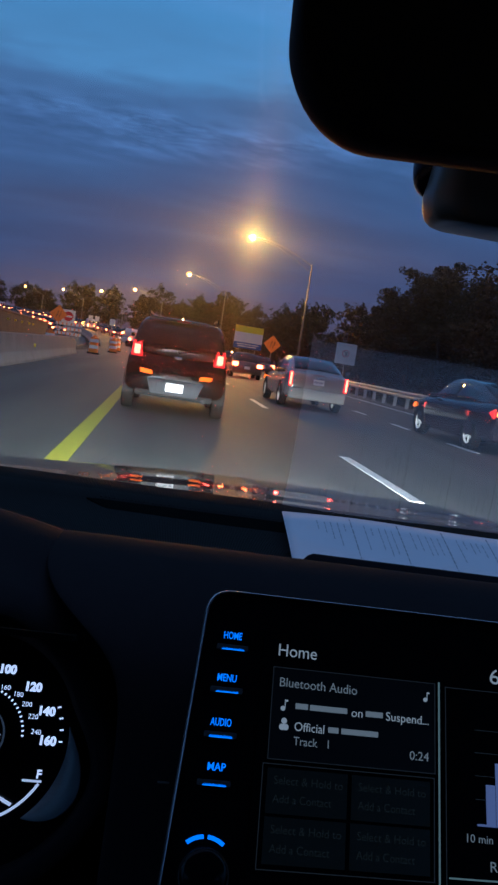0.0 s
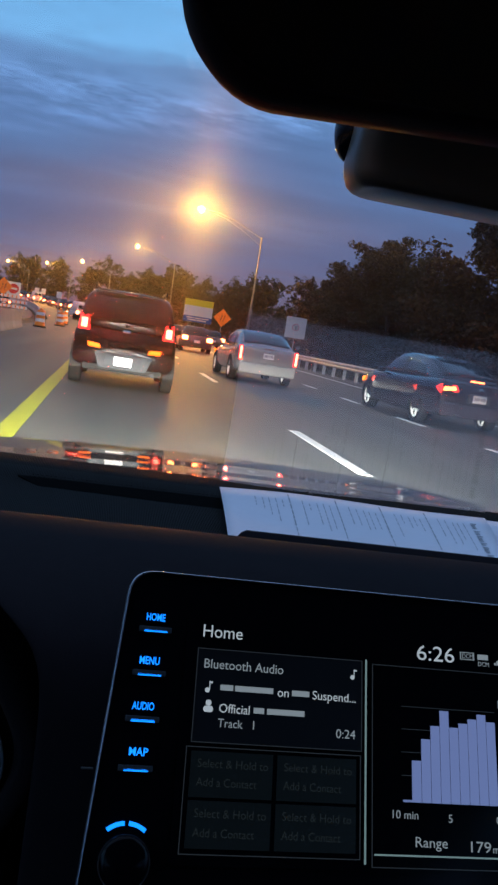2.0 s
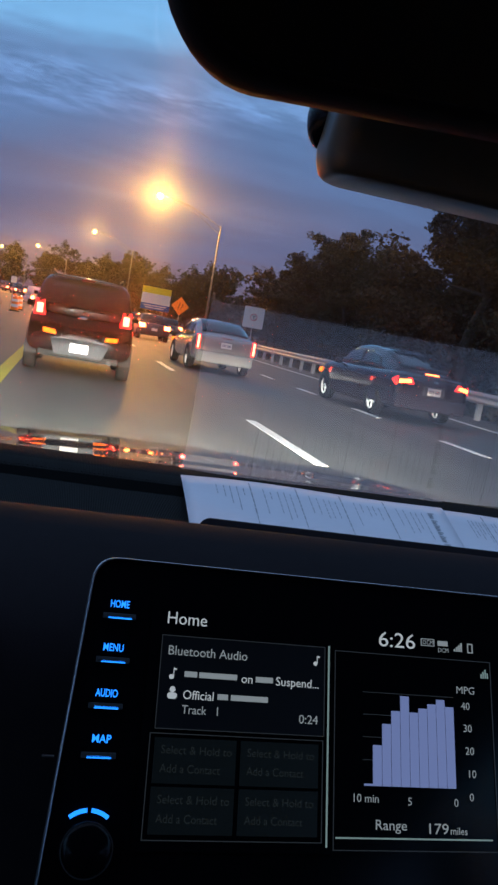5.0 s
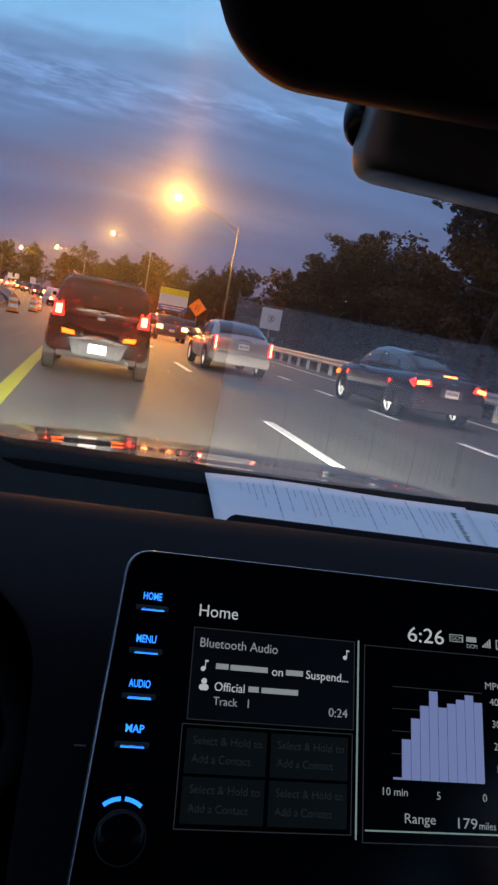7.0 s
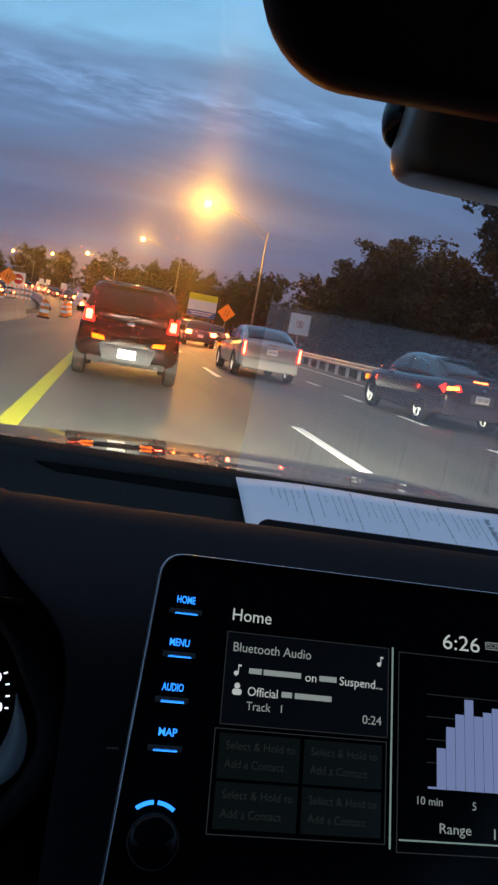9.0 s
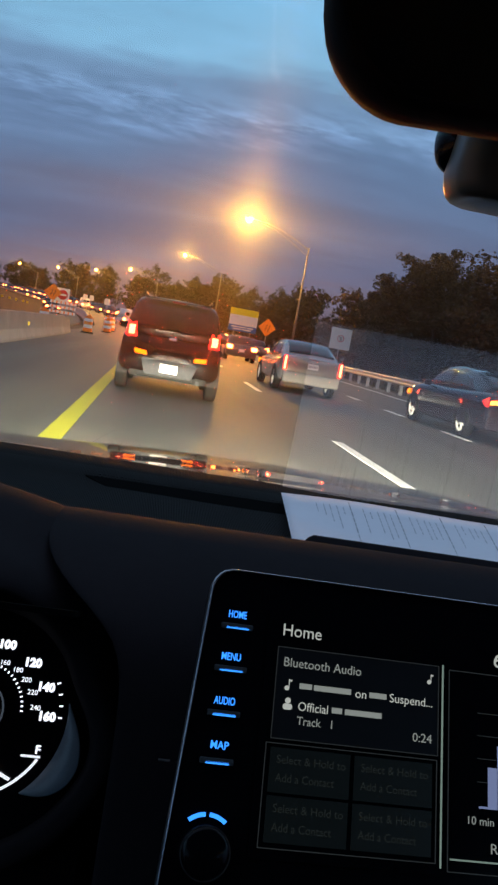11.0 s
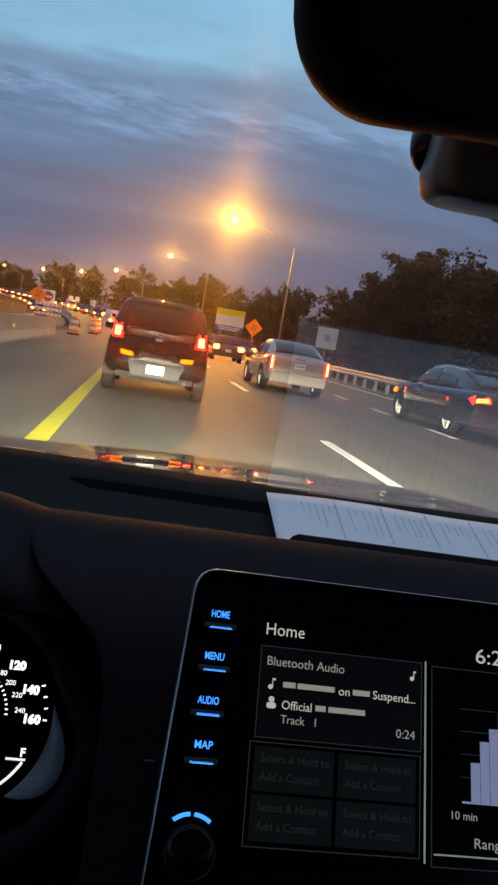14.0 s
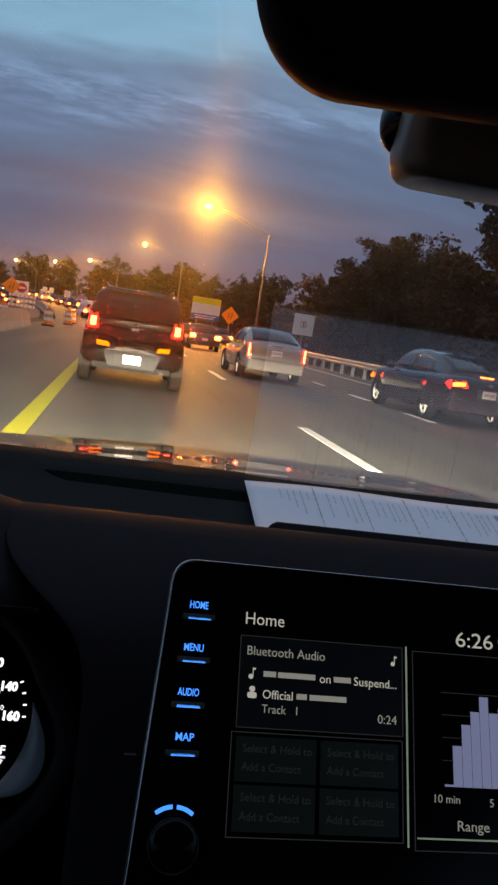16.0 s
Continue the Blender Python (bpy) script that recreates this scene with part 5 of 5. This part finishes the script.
part("mirror_glass", bm, mat("mirror_glass", (0.30, 0.31, 0.33), 0.02, 1.0, vary=0.02), mir, "dim mirror glass")
bm = bmesh.new()
tube(bm, (0, 0.03, 0.01), (0, 0.085, 0.050), 0.012, 0.010, 12)
part("stem", bm, M["black"], mir)

cover = thing("sensor_cover", "dark plastic camera cover on the windscreen behind the mirror", "sensor cover", pose(0.0850, -0.055, ZC + 0.2120))
bm = bmesh.new()
rings = []
for z, k in ((0.0, 0.86), (0.0006, 0.91), (0.0024, 0.955), (0.0060, 0.985), (0.011, 1.0), (0.040, 1.0), (0.066, 1.0)):
    rings.append([(x * (1 - (1 - k) * 0.7), y * k - 1.3 * max(0.0, z - 0.028), z) for x, y in rounded(-0.0655, -0.016, 0.0655, 0.015, 0.010, 6)])
loft(bm, rings, closed=True, caps=True)
part("cover_shell", bm, mat("brown_grey_plastic", (0.09, 0.072, 0.054), 0.38, vary=0.15, bump=0.1, bump_scale=600), cover, "warm dark grey plastic shell", True)
bm = bmesh.new()
bmesh.ops.create_uvsphere(bm, u_segments=24, v_segments=16, radius=0.011)
bmesh.ops.scale(bm, vec=(0.70, 0.9, 1.15), verts=bm.verts)
bmesh.ops.translate(bm, vec=(-0.0625, 0.010, 0.0245), verts=bm.verts)
part("sensor_lens", bm, M["gloss"], cover, "black glossy bump", True)


# ---------------------------------------------------------------- street lamps
def street_lamp(s, d, reach, height, lit=True, energy=0.0):
    base = Matrix.Translation(road(s, d)) @ Matrix.Rotation(radians(road_turn(s)), 4, "Z")
    post = thing("street_lamp", "tall grey street lamp with long arm, lit amber", "street lamp", base, "street lamps along the road")
    bm = bmesh.new()
    tube(bm, (0, 0, 0), (0, 0, height), 0.11, 0.065, 12)
    part("pole", bm, M["pole"], post, smooth=True)
    bm = bmesh.new()
    box(bm, (0, 0, 0.12), (0.34, 0.34, 0.26), 0.03)
    part("base", bm, M["concrete"], post)
    bm = bmesh.new()
    pts = [(-reach * t, 0, height - 0.15 + 1.65 * math.sin(t * math.pi / 2)) for t in (0, 0.25, 0.5, 0.75, 1.0)]
    for a, b2 in zip(pts, pts[1:]):
        tube(bm, a, b2, 0.035, 0.032, 8)
    low = [(-reach * t, 0, height - 0.75 + (2.10 * math.sin(t * math.pi / 2))) for t in (0, 0.3, 0.6, 0.85)]
    for a, b2 in zip(low, low[1:]):
        tube(bm, a, b2, 0.025, 0.025, 8)
    part("arm", bm, M["pole"], post, "twin-tube arm")
    bm = bmesh.new()
    hz = height + 1.50
    rings = []
    for x, w, h in ((0.10, 0.05, 0.05), (0.0, 0.10, 0.08), (-0.30, 0.17, 0.11), (-0.62, 0.13, 0.08), (-0.70, 0.04, 0.03)):
        rings.append([(-reach + x, w * math.cos(2 * math.pi * i / 12), hz + 0.02 + h * math.sin(2 * math.pi * i / 12)) for i in range(12)])
    loft(bm, rings)
    head = part("lamp_head", bm, M["steel"], post, smooth=True)
    bm = bmesh.new()
    bmesh.ops.create_uvsphere(bm, u_segments=16, v_segments=10, radius=0.30)
    bmesh.ops.translate(bm, vec=(-reach - 0.32, 0, hz - 0.12), verts=bm.verts)
    part("lamp_bowl", bm, M["sodium"] if lit else M["tint"], head, "amber lit bowl" if lit else "unlit glass bowl", True)
    if energy:
        lamp("street_lamp_light", "SPOT", energy, SODIUM, base @ Matrix.Translation((-reach - 0.32, -0.40, hz - 0.12)), size=0.34, spot=178)
    return post


# the first lamp, at -18, is unseen and added to light the near road
for s, e, h in ((-18, 45000, 10.1), (69, 27000, 10.1), (112, 15000, 9.4), (153, 18000, 7.6), (180, 16000, 7.0), (210, 16000, 6.6), (240, 16000, 6.2), (274, 0, 6.2), (315, 0, 6.2)):
    street_lamp(s, 11.9, 5.3, h, True, e)


# ---------------------------------------------------------------- signs
def sign_post(name, label, s, d, size, z, material, posts, turn=0.0, diamond=False, tilt=0.0):
    """A board facing back along the road, on square steel posts."""
    m = Matrix.Translation(road(s, d)) @ Matrix.Rotation(radians(road_turn(s) + turn), 4, "Z")
    sg = thing(name, label, "road sign", m)
    w, h = size
    for x in posts:
        bm = bmesh.new()
        box(bm, (x, 0.05, z / 2), (0.06, 0.06, z + (0 if diamond else h * 0.9)), 0.006)
        part("post", bm, M["steel"], sg)
    face = Matrix.Translation((0, 0, z + h / 2)) @ Matrix.Rotation(math.pi / 2, 4, "X") @ Matrix.Rotation(radians(45 if diamond else 0) + tilt, 4, "Z")
    bm = bmesh.new()
    plate(bm, rounded(-w / 2, -h / 2, w / 2, h / 2, 0.05), 0.012, face)
    board = part("board", bm, material, sg)
    return sg, board, face


def legend(board, face, shapes, material, lift=0.003):
    bm = bmesh.new()
    for x0, y0, x1, y1, a in shapes:
        mm = face @ Matrix.Translation(((x0 + x1) / 2, (y0 + y1) / 2, lift)) @ Matrix.Rotation(radians(a), 4, "Z")
        box(bm, (0, 0, 0), (x1 - x0, y1 - y0, 0.004), 0, mm)
    return part("legend", bm, material, board)


# orange lane-shift diamonds
for s, d, z in ((87, 13.1, 2.25), (94, -10.6, 1.85)):
    sg, board, face = sign_post("warning_sign", "orange diamond road-works sign with two bent black arrows", s, d, (1.42, 1.42), z, M["orange"], (0.0,), diamond=True)
    legend(board, face @ Matrix.Rotation(radians(-45), 4, "Z"), [(-0.24, -0.42, -0.18, -0.10, 0), (-0.22, -0.14, -0.06, -0.06, 55), (-0.10, 0.0, -0.04, 0.30, 0), (-0.16, 0.22, 0.02, 0.28, 45), (0.08, -0.42, 0.14, -0.10, 0), (0.10, -0.14, 0.26, -0.06, 55), (0.22, 0.0, 0.28, 0.30, 0), (0.16, 0.22, 0.34, 0.28, 45)], M["sign_black"])
# white square prohibition sign
sg, board, face = sign_post("prohibition_sign", "white square sign with a dark ringed symbol", 52, 12.0, (1.4, 1.4), 1.75, M["sign_white"], (0.0,))
bm = bmesh.new()
arc_band(bm, 0, 0.02, 0.20, 0.24, 0, 360, 0.001, 0.006, 32, face)
part("ring", bm, M["sign_red"], board)
legend(board, face, [(-0.03, -0.14, 0.03, 0.12, 0), (-0.02, 0.08, 0.14, 0.13, 0), (-0.21, 0.0, 0.21, 0.035, -45)], M["sign_black"], 0.004)
# information board
sg, board, face = sign_post("information_board", "information board with yellow head, white middle and blue foot", 102, 13.6, (3.8, 2.9), 1.9, M["sign_white"], (-1.1, 1.1), tilt=0.0)
bm = bmesh.new()
plate(bm, rounded(-1.895, 0.62, 1.895, 1.445, 0.04), 0.003, face @ Matrix.Translation((0, 0, 0.004)))
part("yellow_band", bm, M["sign_yellow"], board)
bm = bmesh.new()
plate(bm, rounded(-1.895, -1.445, 1.895, -0.68, 0.04), 0.003, face @ Matrix.Translation((0, 0, 0.004)))
part("blue_band", bm, M["sign_blue"], board)
legend(board, face, [(-1.5, -0.98, -0.5, -0.84, 0), (-0.4, -0.98, 0.5, -0.84, 0), (0.6, -0.98, 1.5, -0.84, 0), (-1.3, -1.26, -0.2, -1.12, 0), (-0.05, -1.26, 1.2, -1.12, 0)], M["sign_white"], 0.007)
# round prohibition sign on a striped barricade
sg, board, face = sign_post("no_entry_sign", "white sign with a red no-entry disc above a barricade", 95, -9.5, (1.5, 1.5), 1.70, M["sign_white"], (-0.4, 0.4))
bm = bmesh.new()
arc_band(bm, 0, 0, 0.0, 0.56, 0, 360, 0.001, 0.006, 28, face)
part("disc", bm, M["sign_red"], board)
legend(board, face, [(-0.40, -0.10, 0.40, 0.10, 0)], M["sign_white"], 0.009)
bar = thing("barricade", "striped white and orange barricade with three boards", "barricade", Matrix.Translation(road(93.5, -9.3)) @ Matrix.Rotation(radians(road_turn(93.5)), 4, "Z") @ Matrix.Scale(1.12, 4))
for z in (0.45, 0.95, 1.42):
    bm = bmesh.new()
    box(bm, (0, 0, z), (2.6, 0.03, 0.26), 0.008)
    bd = part("board", bm, M["sign_white"], bar)
    bm = bmesh.new()
    for k in range(6):
        box(bm, (-1.05 + 0.42 * k, -0.019, z), (0.12, 0.004, 0.25))
    part("stripe", bm, M["orange"], bd)
for x in (-1.1, 1.1):
    bm = bmesh.new()
    box(bm, (x, 0.04, 0.78), (0.06, 0.06, 1.56), 0.006)
    box(bm, (x, 0.04, 0.03), (0.07, 0.9, 0.06), 0.006)
    part("leg", bm, M["steel"], bar)
# small white signs far off
for s, d in ((118, -5.9), (122, -4.6), (96, -4.4)):
    sign_post("small_sign", "small white sign far along the road", s, d, (0.62, 0.72), 2.2, M["sign_white"], (0.0,))


# ---------------------------------------------------------------- drums
def drum(m):
    dr = thing("traffic_drum", "orange and white striped traffic drum on a black base", "traffic drum", m, "drums along the works")
    bands = ((0.10, 0.32, 0.285, 0.27, "orange"), (0.32, 0.52, 0.27, 0.26, "sign_white"), (0.52, 0.70, 0.26, 0.25, "orange"), (0.70, 0.88, 0.25, 0.24, "sign_white"), (0.88, 1.00, 0.24, 0.22, "orange"))
    for z0, z1, r0, r1, mt in bands:
        bm = bmesh.new()
        tube(bm, (0, 0, z0), (0, 0, z1), r0, r1, 20)
        part("band", bm, M[mt], dr, smooth=False)
    bm = bmesh.new()
    tube(bm, (0, 0, 0), (0, 0, 0.10), 0.40, 0.34, 16)
    part("rubber_base", bm, M["tyre"], dr)
    bm = bmesh.new()
    box(bm, (0, 0, 1.05), (0.20, 0.04, 0.10), 0.015)
    part("grip", bm, M["orange"], dr)
    return dr


d0 = drum(Matrix.Translation(road(48, -4.2)))
for s, d in ((60, -3.8), (69, -3.85), (80, -3.9), (92, -4.2)):
    copy_thing(d0, Matrix.Translation(road(s, d)))
copy_thing(d0, Matrix.Translation(road(42.5, -6.05)))
for s, d, z in ((27.0, -4.36, 0.50), (51.5, -9.98, 1.30), (54.0, -9.98, 1.28), (56.5, -9.98, 1.25), (59.5, -9.98, 1.22), (61.5, -9.98, 1.20)):
    rf = thing("barrier_reflector", "small yellow reflector on the concrete wall side", "reflector", Matrix.Translation(road(s, d, z)), "reflectors on the walls")
    bm = bmesh.new()
    box(bm, (-0.02, 0, 0), (0.14, 0.05, 0.12), 0.01)
    part("lens", bm, M["sign_yellow"], rf)


# ---------------------------------------------------------------- far traffic
def far_car(m, kind):
    """A distant vehicle seen from behind or ahead; kind 0 car, 1 van."""
    h = 1.45 if kind == 0 else 2.15
    c = thing("distant_car" if kind == 0 else "distant_van", "distant dark car with lit lamps in the queue" if kind == 0 else "distant white van in the queue", "car" if kind == 0 else "van", m, "queue of traffic")
    paint = M["car_grey"] if kind == 0 else M["car_white"]
    bm = bmesh.new()
    st = [(0.0, 0.80, 0.40, 0.60, 0.92, 0.0), (0.15, 0.88, 0.28, 0.60, 0.95, 0.0), (2.2, 0.90, 0.24, 0.60, 0.93, 0.0), (4.0, 0.86, 0.28, 0.55, 0.80, 0.02), (4.5, 0.74, 0.38, 0.5, 0.68, 0.0)]
    loft(bm, [body_ring(*s) for s in st])
    part("body", bm, paint, c, smooth=True)
    bm = bmesh.new()
    y0 = 0.7 if kind == 0 else 0.04
    st = [(y0, 0.78, 0.92, 0.62, h - 0.42 if kind == 0 else h - 0.1), (y0 + 0.5, 0.80, 0.92, 0.60, h - 0.03), (2.6, 0.80, 0.92, 0.60, h), (3.5, 0.74, 0.90, 0.60, 0.96)]
    loft(bm, [cabin_ring(*s) for s in st])
    part("cabin", bm, M["tint"] if kind == 0 else paint, c, smooth=True)
    if kind:
        bm = bmesh.new()
        for x in (-0.33, 0.33):
            box(bm, (x, 0.02, 1.50), (0.52, 0.06, 0.45), 0.03)
        part("rear_window", bm, M["tint"], c)
    for sx in (-1, 1):
        bm = bmesh.new()
        box(bm, (sx * 0.70, -0.005, 0.78), (0.30, 0.06, 0.20 if kind == 0 else 0.32), 0.015)
        part("tail_lamp", bm, M["red_far"], c)
        bm = bmesh.new()
        tube(bm, (sx * 0.68, 0.9, 0.31), (sx * 0.90, 0.9, 0.31), 0.31, seg=16)
        tube(bm, (sx * 0.68, 3.5, 0.31), (sx * 0.90, 3.5, 0.31), 0.31, seg=16)
        part("wheels", bm, M["tyre"], c)
        bm = bmesh.new()
        box(bm, (sx * 0.60, 4.43, 0.66), (0.30, 0.10, 0.18), 0.015)
        part("head_lamp", bm, M["far_white"], c)
    bm = bmesh.new()
    box(bm, (0, -0.01, 0.62), (0.32, 0.02, 0.15))
    part("number_plate", bm, M["plate"], c)
    return c


fc = far_car(Matrix.Translation(road(44, 4.7)) @ Matrix.Rotation(radians(road_turn(44)), 4, "Z"), 0)
fv = far_car(Matrix.Translation(road(60, 0.9)) @ Matrix.Rotation(radians(road_turn(60)), 4, "Z"), 1)
copy_thing(fv, Matrix.Translation(road(102, -1.0)) @ Matrix.Rotation(radians(road_turn(102) + 12), 4, "Z"))
rng = random.Random(12)
for lane, start in ((0.9, 75.0), (4.65, 56.0), (8.0, 62.0)):
    s = start
    while s < 330:
        dd = lane + rng.uniform(-0.25, 0.25)
        src = fc if rng.random() < 0.93 else fv
        copy_thing(src, Matrix.Translation(road(s, dd)) @ Matrix.Rotation(radians(road_turn(s)), 4, "Z"))
        s += rng.uniform(7.5, 12.0)
# the lanes beyond the works
s = 103.0
while s < 330:
    for lane in (-10.5, -14.2):
        if rng.random() < 0.8:
            copy_thing(fc, Matrix.Translation(road(s + rng.uniform(-2, 2), lane)) @ Matrix.Rotation(radians(road_turn(s)), 4, "Z"))
    s += rng.uniform(7.5, 11)


# ---------------------------------------------------------------- trees
def tree(seed, height, spread, leaf, leaf_mat, count):
    """A tapered trunk with limbs and a ragged crown of small leaves in clumps."""
    rng = random.Random(seed)
    t = thing("tree", "tall dark broad-leaved tree behind the guard rail", "tree", None, "trees beside the road")
    bm = bmesh.new()
    pts = [Vector((0, 0, -0.2))]
    for k in range(1, 7):
        pts.append(Vector((rng.uniform(-0.18, 0.18) * k * 0.5, rng.uniform(-0.18, 0.18) * k * 0.5, height * 0.13 * k)))
    for k in range(6):
        tube(bm, pts[k], pts[k + 1], 0.20 * (1 - k / 6.6), 0.20 * (1 - (k + 1) / 6.6), 8, caps=False)
    tips = []
    for k in range(15):
        i = rng.randint(1, 6)
        a, up = rng.uniform(0, 2 * math.pi), rng.uniform(0.25, 0.9)
        ln = spread * rng.uniform(0.55, 1.1) * (1.1 - 0.08 * i)
        p = pts[i]
        mid = p + Vector((math.cos(a), math.sin(a), up * 0.6)) * ln * 0.55
        end = p + Vector((math.cos(a + rng.uniform(-0.4, 0.4)), math.sin(a), up)) * ln
        tube(bm, p, mid, 0.06, 0.035, 6, caps=False)
        tube(bm, mid, end, 0.035, 0.012, 6, caps=False)
        tips += [mid, end, (mid + end) / 2]
    part("trunk", bm, M["bark"], t)
    tips += [Vector((rng.gauss(0, spread * 0.28), rng.gauss(0, spread * 0.28), height * rng.uniform(0.62, 0.97))) for _ in range(16)]
    tips += [Vector((rng.gauss(0, spread * 0.40), rng.gauss(0, spread * 0.40), height * rng.uniform(0.12, 0.55))) for _ in range(14)]
    twigs = []
    for p in tips:
        big = spread * 0.17 * rng.uniform(0.6, 1.4)
        for _ in range(6):
            q = Vector((rng.gauss(0, 1), rng.gauss(0, 1), rng.gauss(0, 0.8)))
            twigs.append((p + q.normalized() * big * rng.uniform(0.3, 1.15), big * rng.uniform(0.28, 0.62)))
    verts, faces = [], []
    for c in range(count):
        p, r = rng.choice(twigs)
        q = Vector((rng.gauss(0, 1), rng.gauss(0, 1), rng.gauss(0, 1)))
        q *= min(1.0, 1.35 / q.length) * r
        o2 = p + Vector((q.x, q.y, q.z * 0.75))
        if o2.z < 0.15:
            o2.z = 0.15 + rng.random() * 0.6
        sz = leaf * rng.uniform(0.6, 1.4)
        u = Vector((rng.gauss(0, 1), rng.gauss(0, 1), rng.gauss(0, 0.7))).normalized()
        v = u.cross(Vector((rng.gauss(0, 1), rng.gauss(0, 1), rng.gauss(0, 1)))).normalized()
        n = len(verts)
        verts += [o2 - u * sz, o2 - v * sz * 0.5, o2 + u * sz, o2 + v * sz * 0.5]
        faces.append((n, n + 1, n + 2, n + 3))
    me = bpy.data.meshes.new("crown")
    me.from_pydata(verts, [], faces)
    me.materials.append(leaf_mat)
    cr_ob = new("crown", me)
    cr_ob.parent = t
    return t


kinds = [tree(1, 9.0, 3.4, 0.095, M["leaf"], 26000), tree(2, 7.4, 3.2, 0.09, M["leaf"], 24000), tree(3, 8.2, 2.9, 0.09, M["leaf_dry"], 22000), tree(4, 5.4, 2.9, 0.085, M["leaf"], 20000),
         tree(5, 9.2, 3.5, 0.20, M["leaf"], 3600), tree(6, 7.6, 3.3, 0.19, M["leaf_dry"], 3300), tree(7, 8.4, 3.2, 0.20, M["leaf"], 3400)]
spots = []
rng = random.Random(31)
s = 9.0
while s < 150:
    for d in (15.0, 19.5, 23.0) if s < 50 else (15.0, 19.5):
        if d < 16 and 66 < s < 116:
            continue
        spots.append((road(s + rng.uniform(-1.5, 1.5), d + rng.uniform(-1.2, 1.8)), rng.choice((0, 1, 2, 3, 1)) if s < 58 and (d < 17 or s > 20) else rng.choice((4, 5, 6)), rng.uniform(0.62, 1.0) * (1.75 if 12 < s < 33 else 1.2 if 33 <= s < 54 else 1.0)))
    s += 4.4
s = 110.0
while s < 430:
    spots.append((road(s, 17 + rng.uniform(-2, 6)), rng.choice((4, 5, 6)), rng.uniform(0.8, 1.2) * (1.12 if s > 165 else 1.0)))
    spots.append((road(s + 2, -30 + rng.uniform(-8, 4)), rng.choice((4, 5, 6)), rng.uniform(0.9, 1.3)))
    s += 6.5
for k in range(46):
    a = radians(62 + 96 * k / 46)
    spots.append((Vector((300 * math.cos(a) - 60, 300 * math.sin(a) + 20, 0.3)), rng.choice((4, 5, 6)), rng.uniform(1.1, 1.7)))
used = set()
for p, k, sc in spots:
    m = Matrix.Translation(p - Vector((0, 0, 0.15))) @ Matrix.Rotation(rng.uniform(0, 6.28), 4, "Z")
    if k in used:
        o2 = copy_thing(kinds[k], m)
    else:
        o2 = kinds[k]
        o2.matrix_basis = m
        used.add(k)
    o2.scale = (sc, sc, sc * (0.9 + 0.2 * rng.random()))
# low scrub between rail and trees
verts, faces = [], []
for c in range(16000):
    s = rng.uniform(6, 150) if c % 2 else rng.uniform(8, 60)
    d = rng.uniform(12.6, 17)
    p = road(s, d) + Vector((0, 0, abs(rng.gauss(0, 0.36)) * (1.2 + 0.5 * math.sin(s * 0.7) + 0.4 * math.sin(s * 1.9)) - 0.1))
    u = Vector((rng.gauss(0, 1), rng.gauss(0, 1), rng.gauss(0, 1))).normalized()
    v = u.cross(Vector((rng.gauss(0, 1), rng.gauss(0, 1), rng.gauss(0, 1)))).normalized()
    n, sz = len(verts), 0.11 * rng.uniform(0.5, 1.4)
    verts += [p - u * sz, p - v * sz * 0.5, p + u * sz, p + v * sz * 0.5]
    faces.append((n, n + 1, n + 2, n + 3))
me = bpy.data.meshes.new("scrub")
me.from_pydata(verts, [], faces)
me.materials.append(M["leaf"])
tagged(new("scrub", me), "low dark scrub along the verge", "shrubs", kind="stuff")
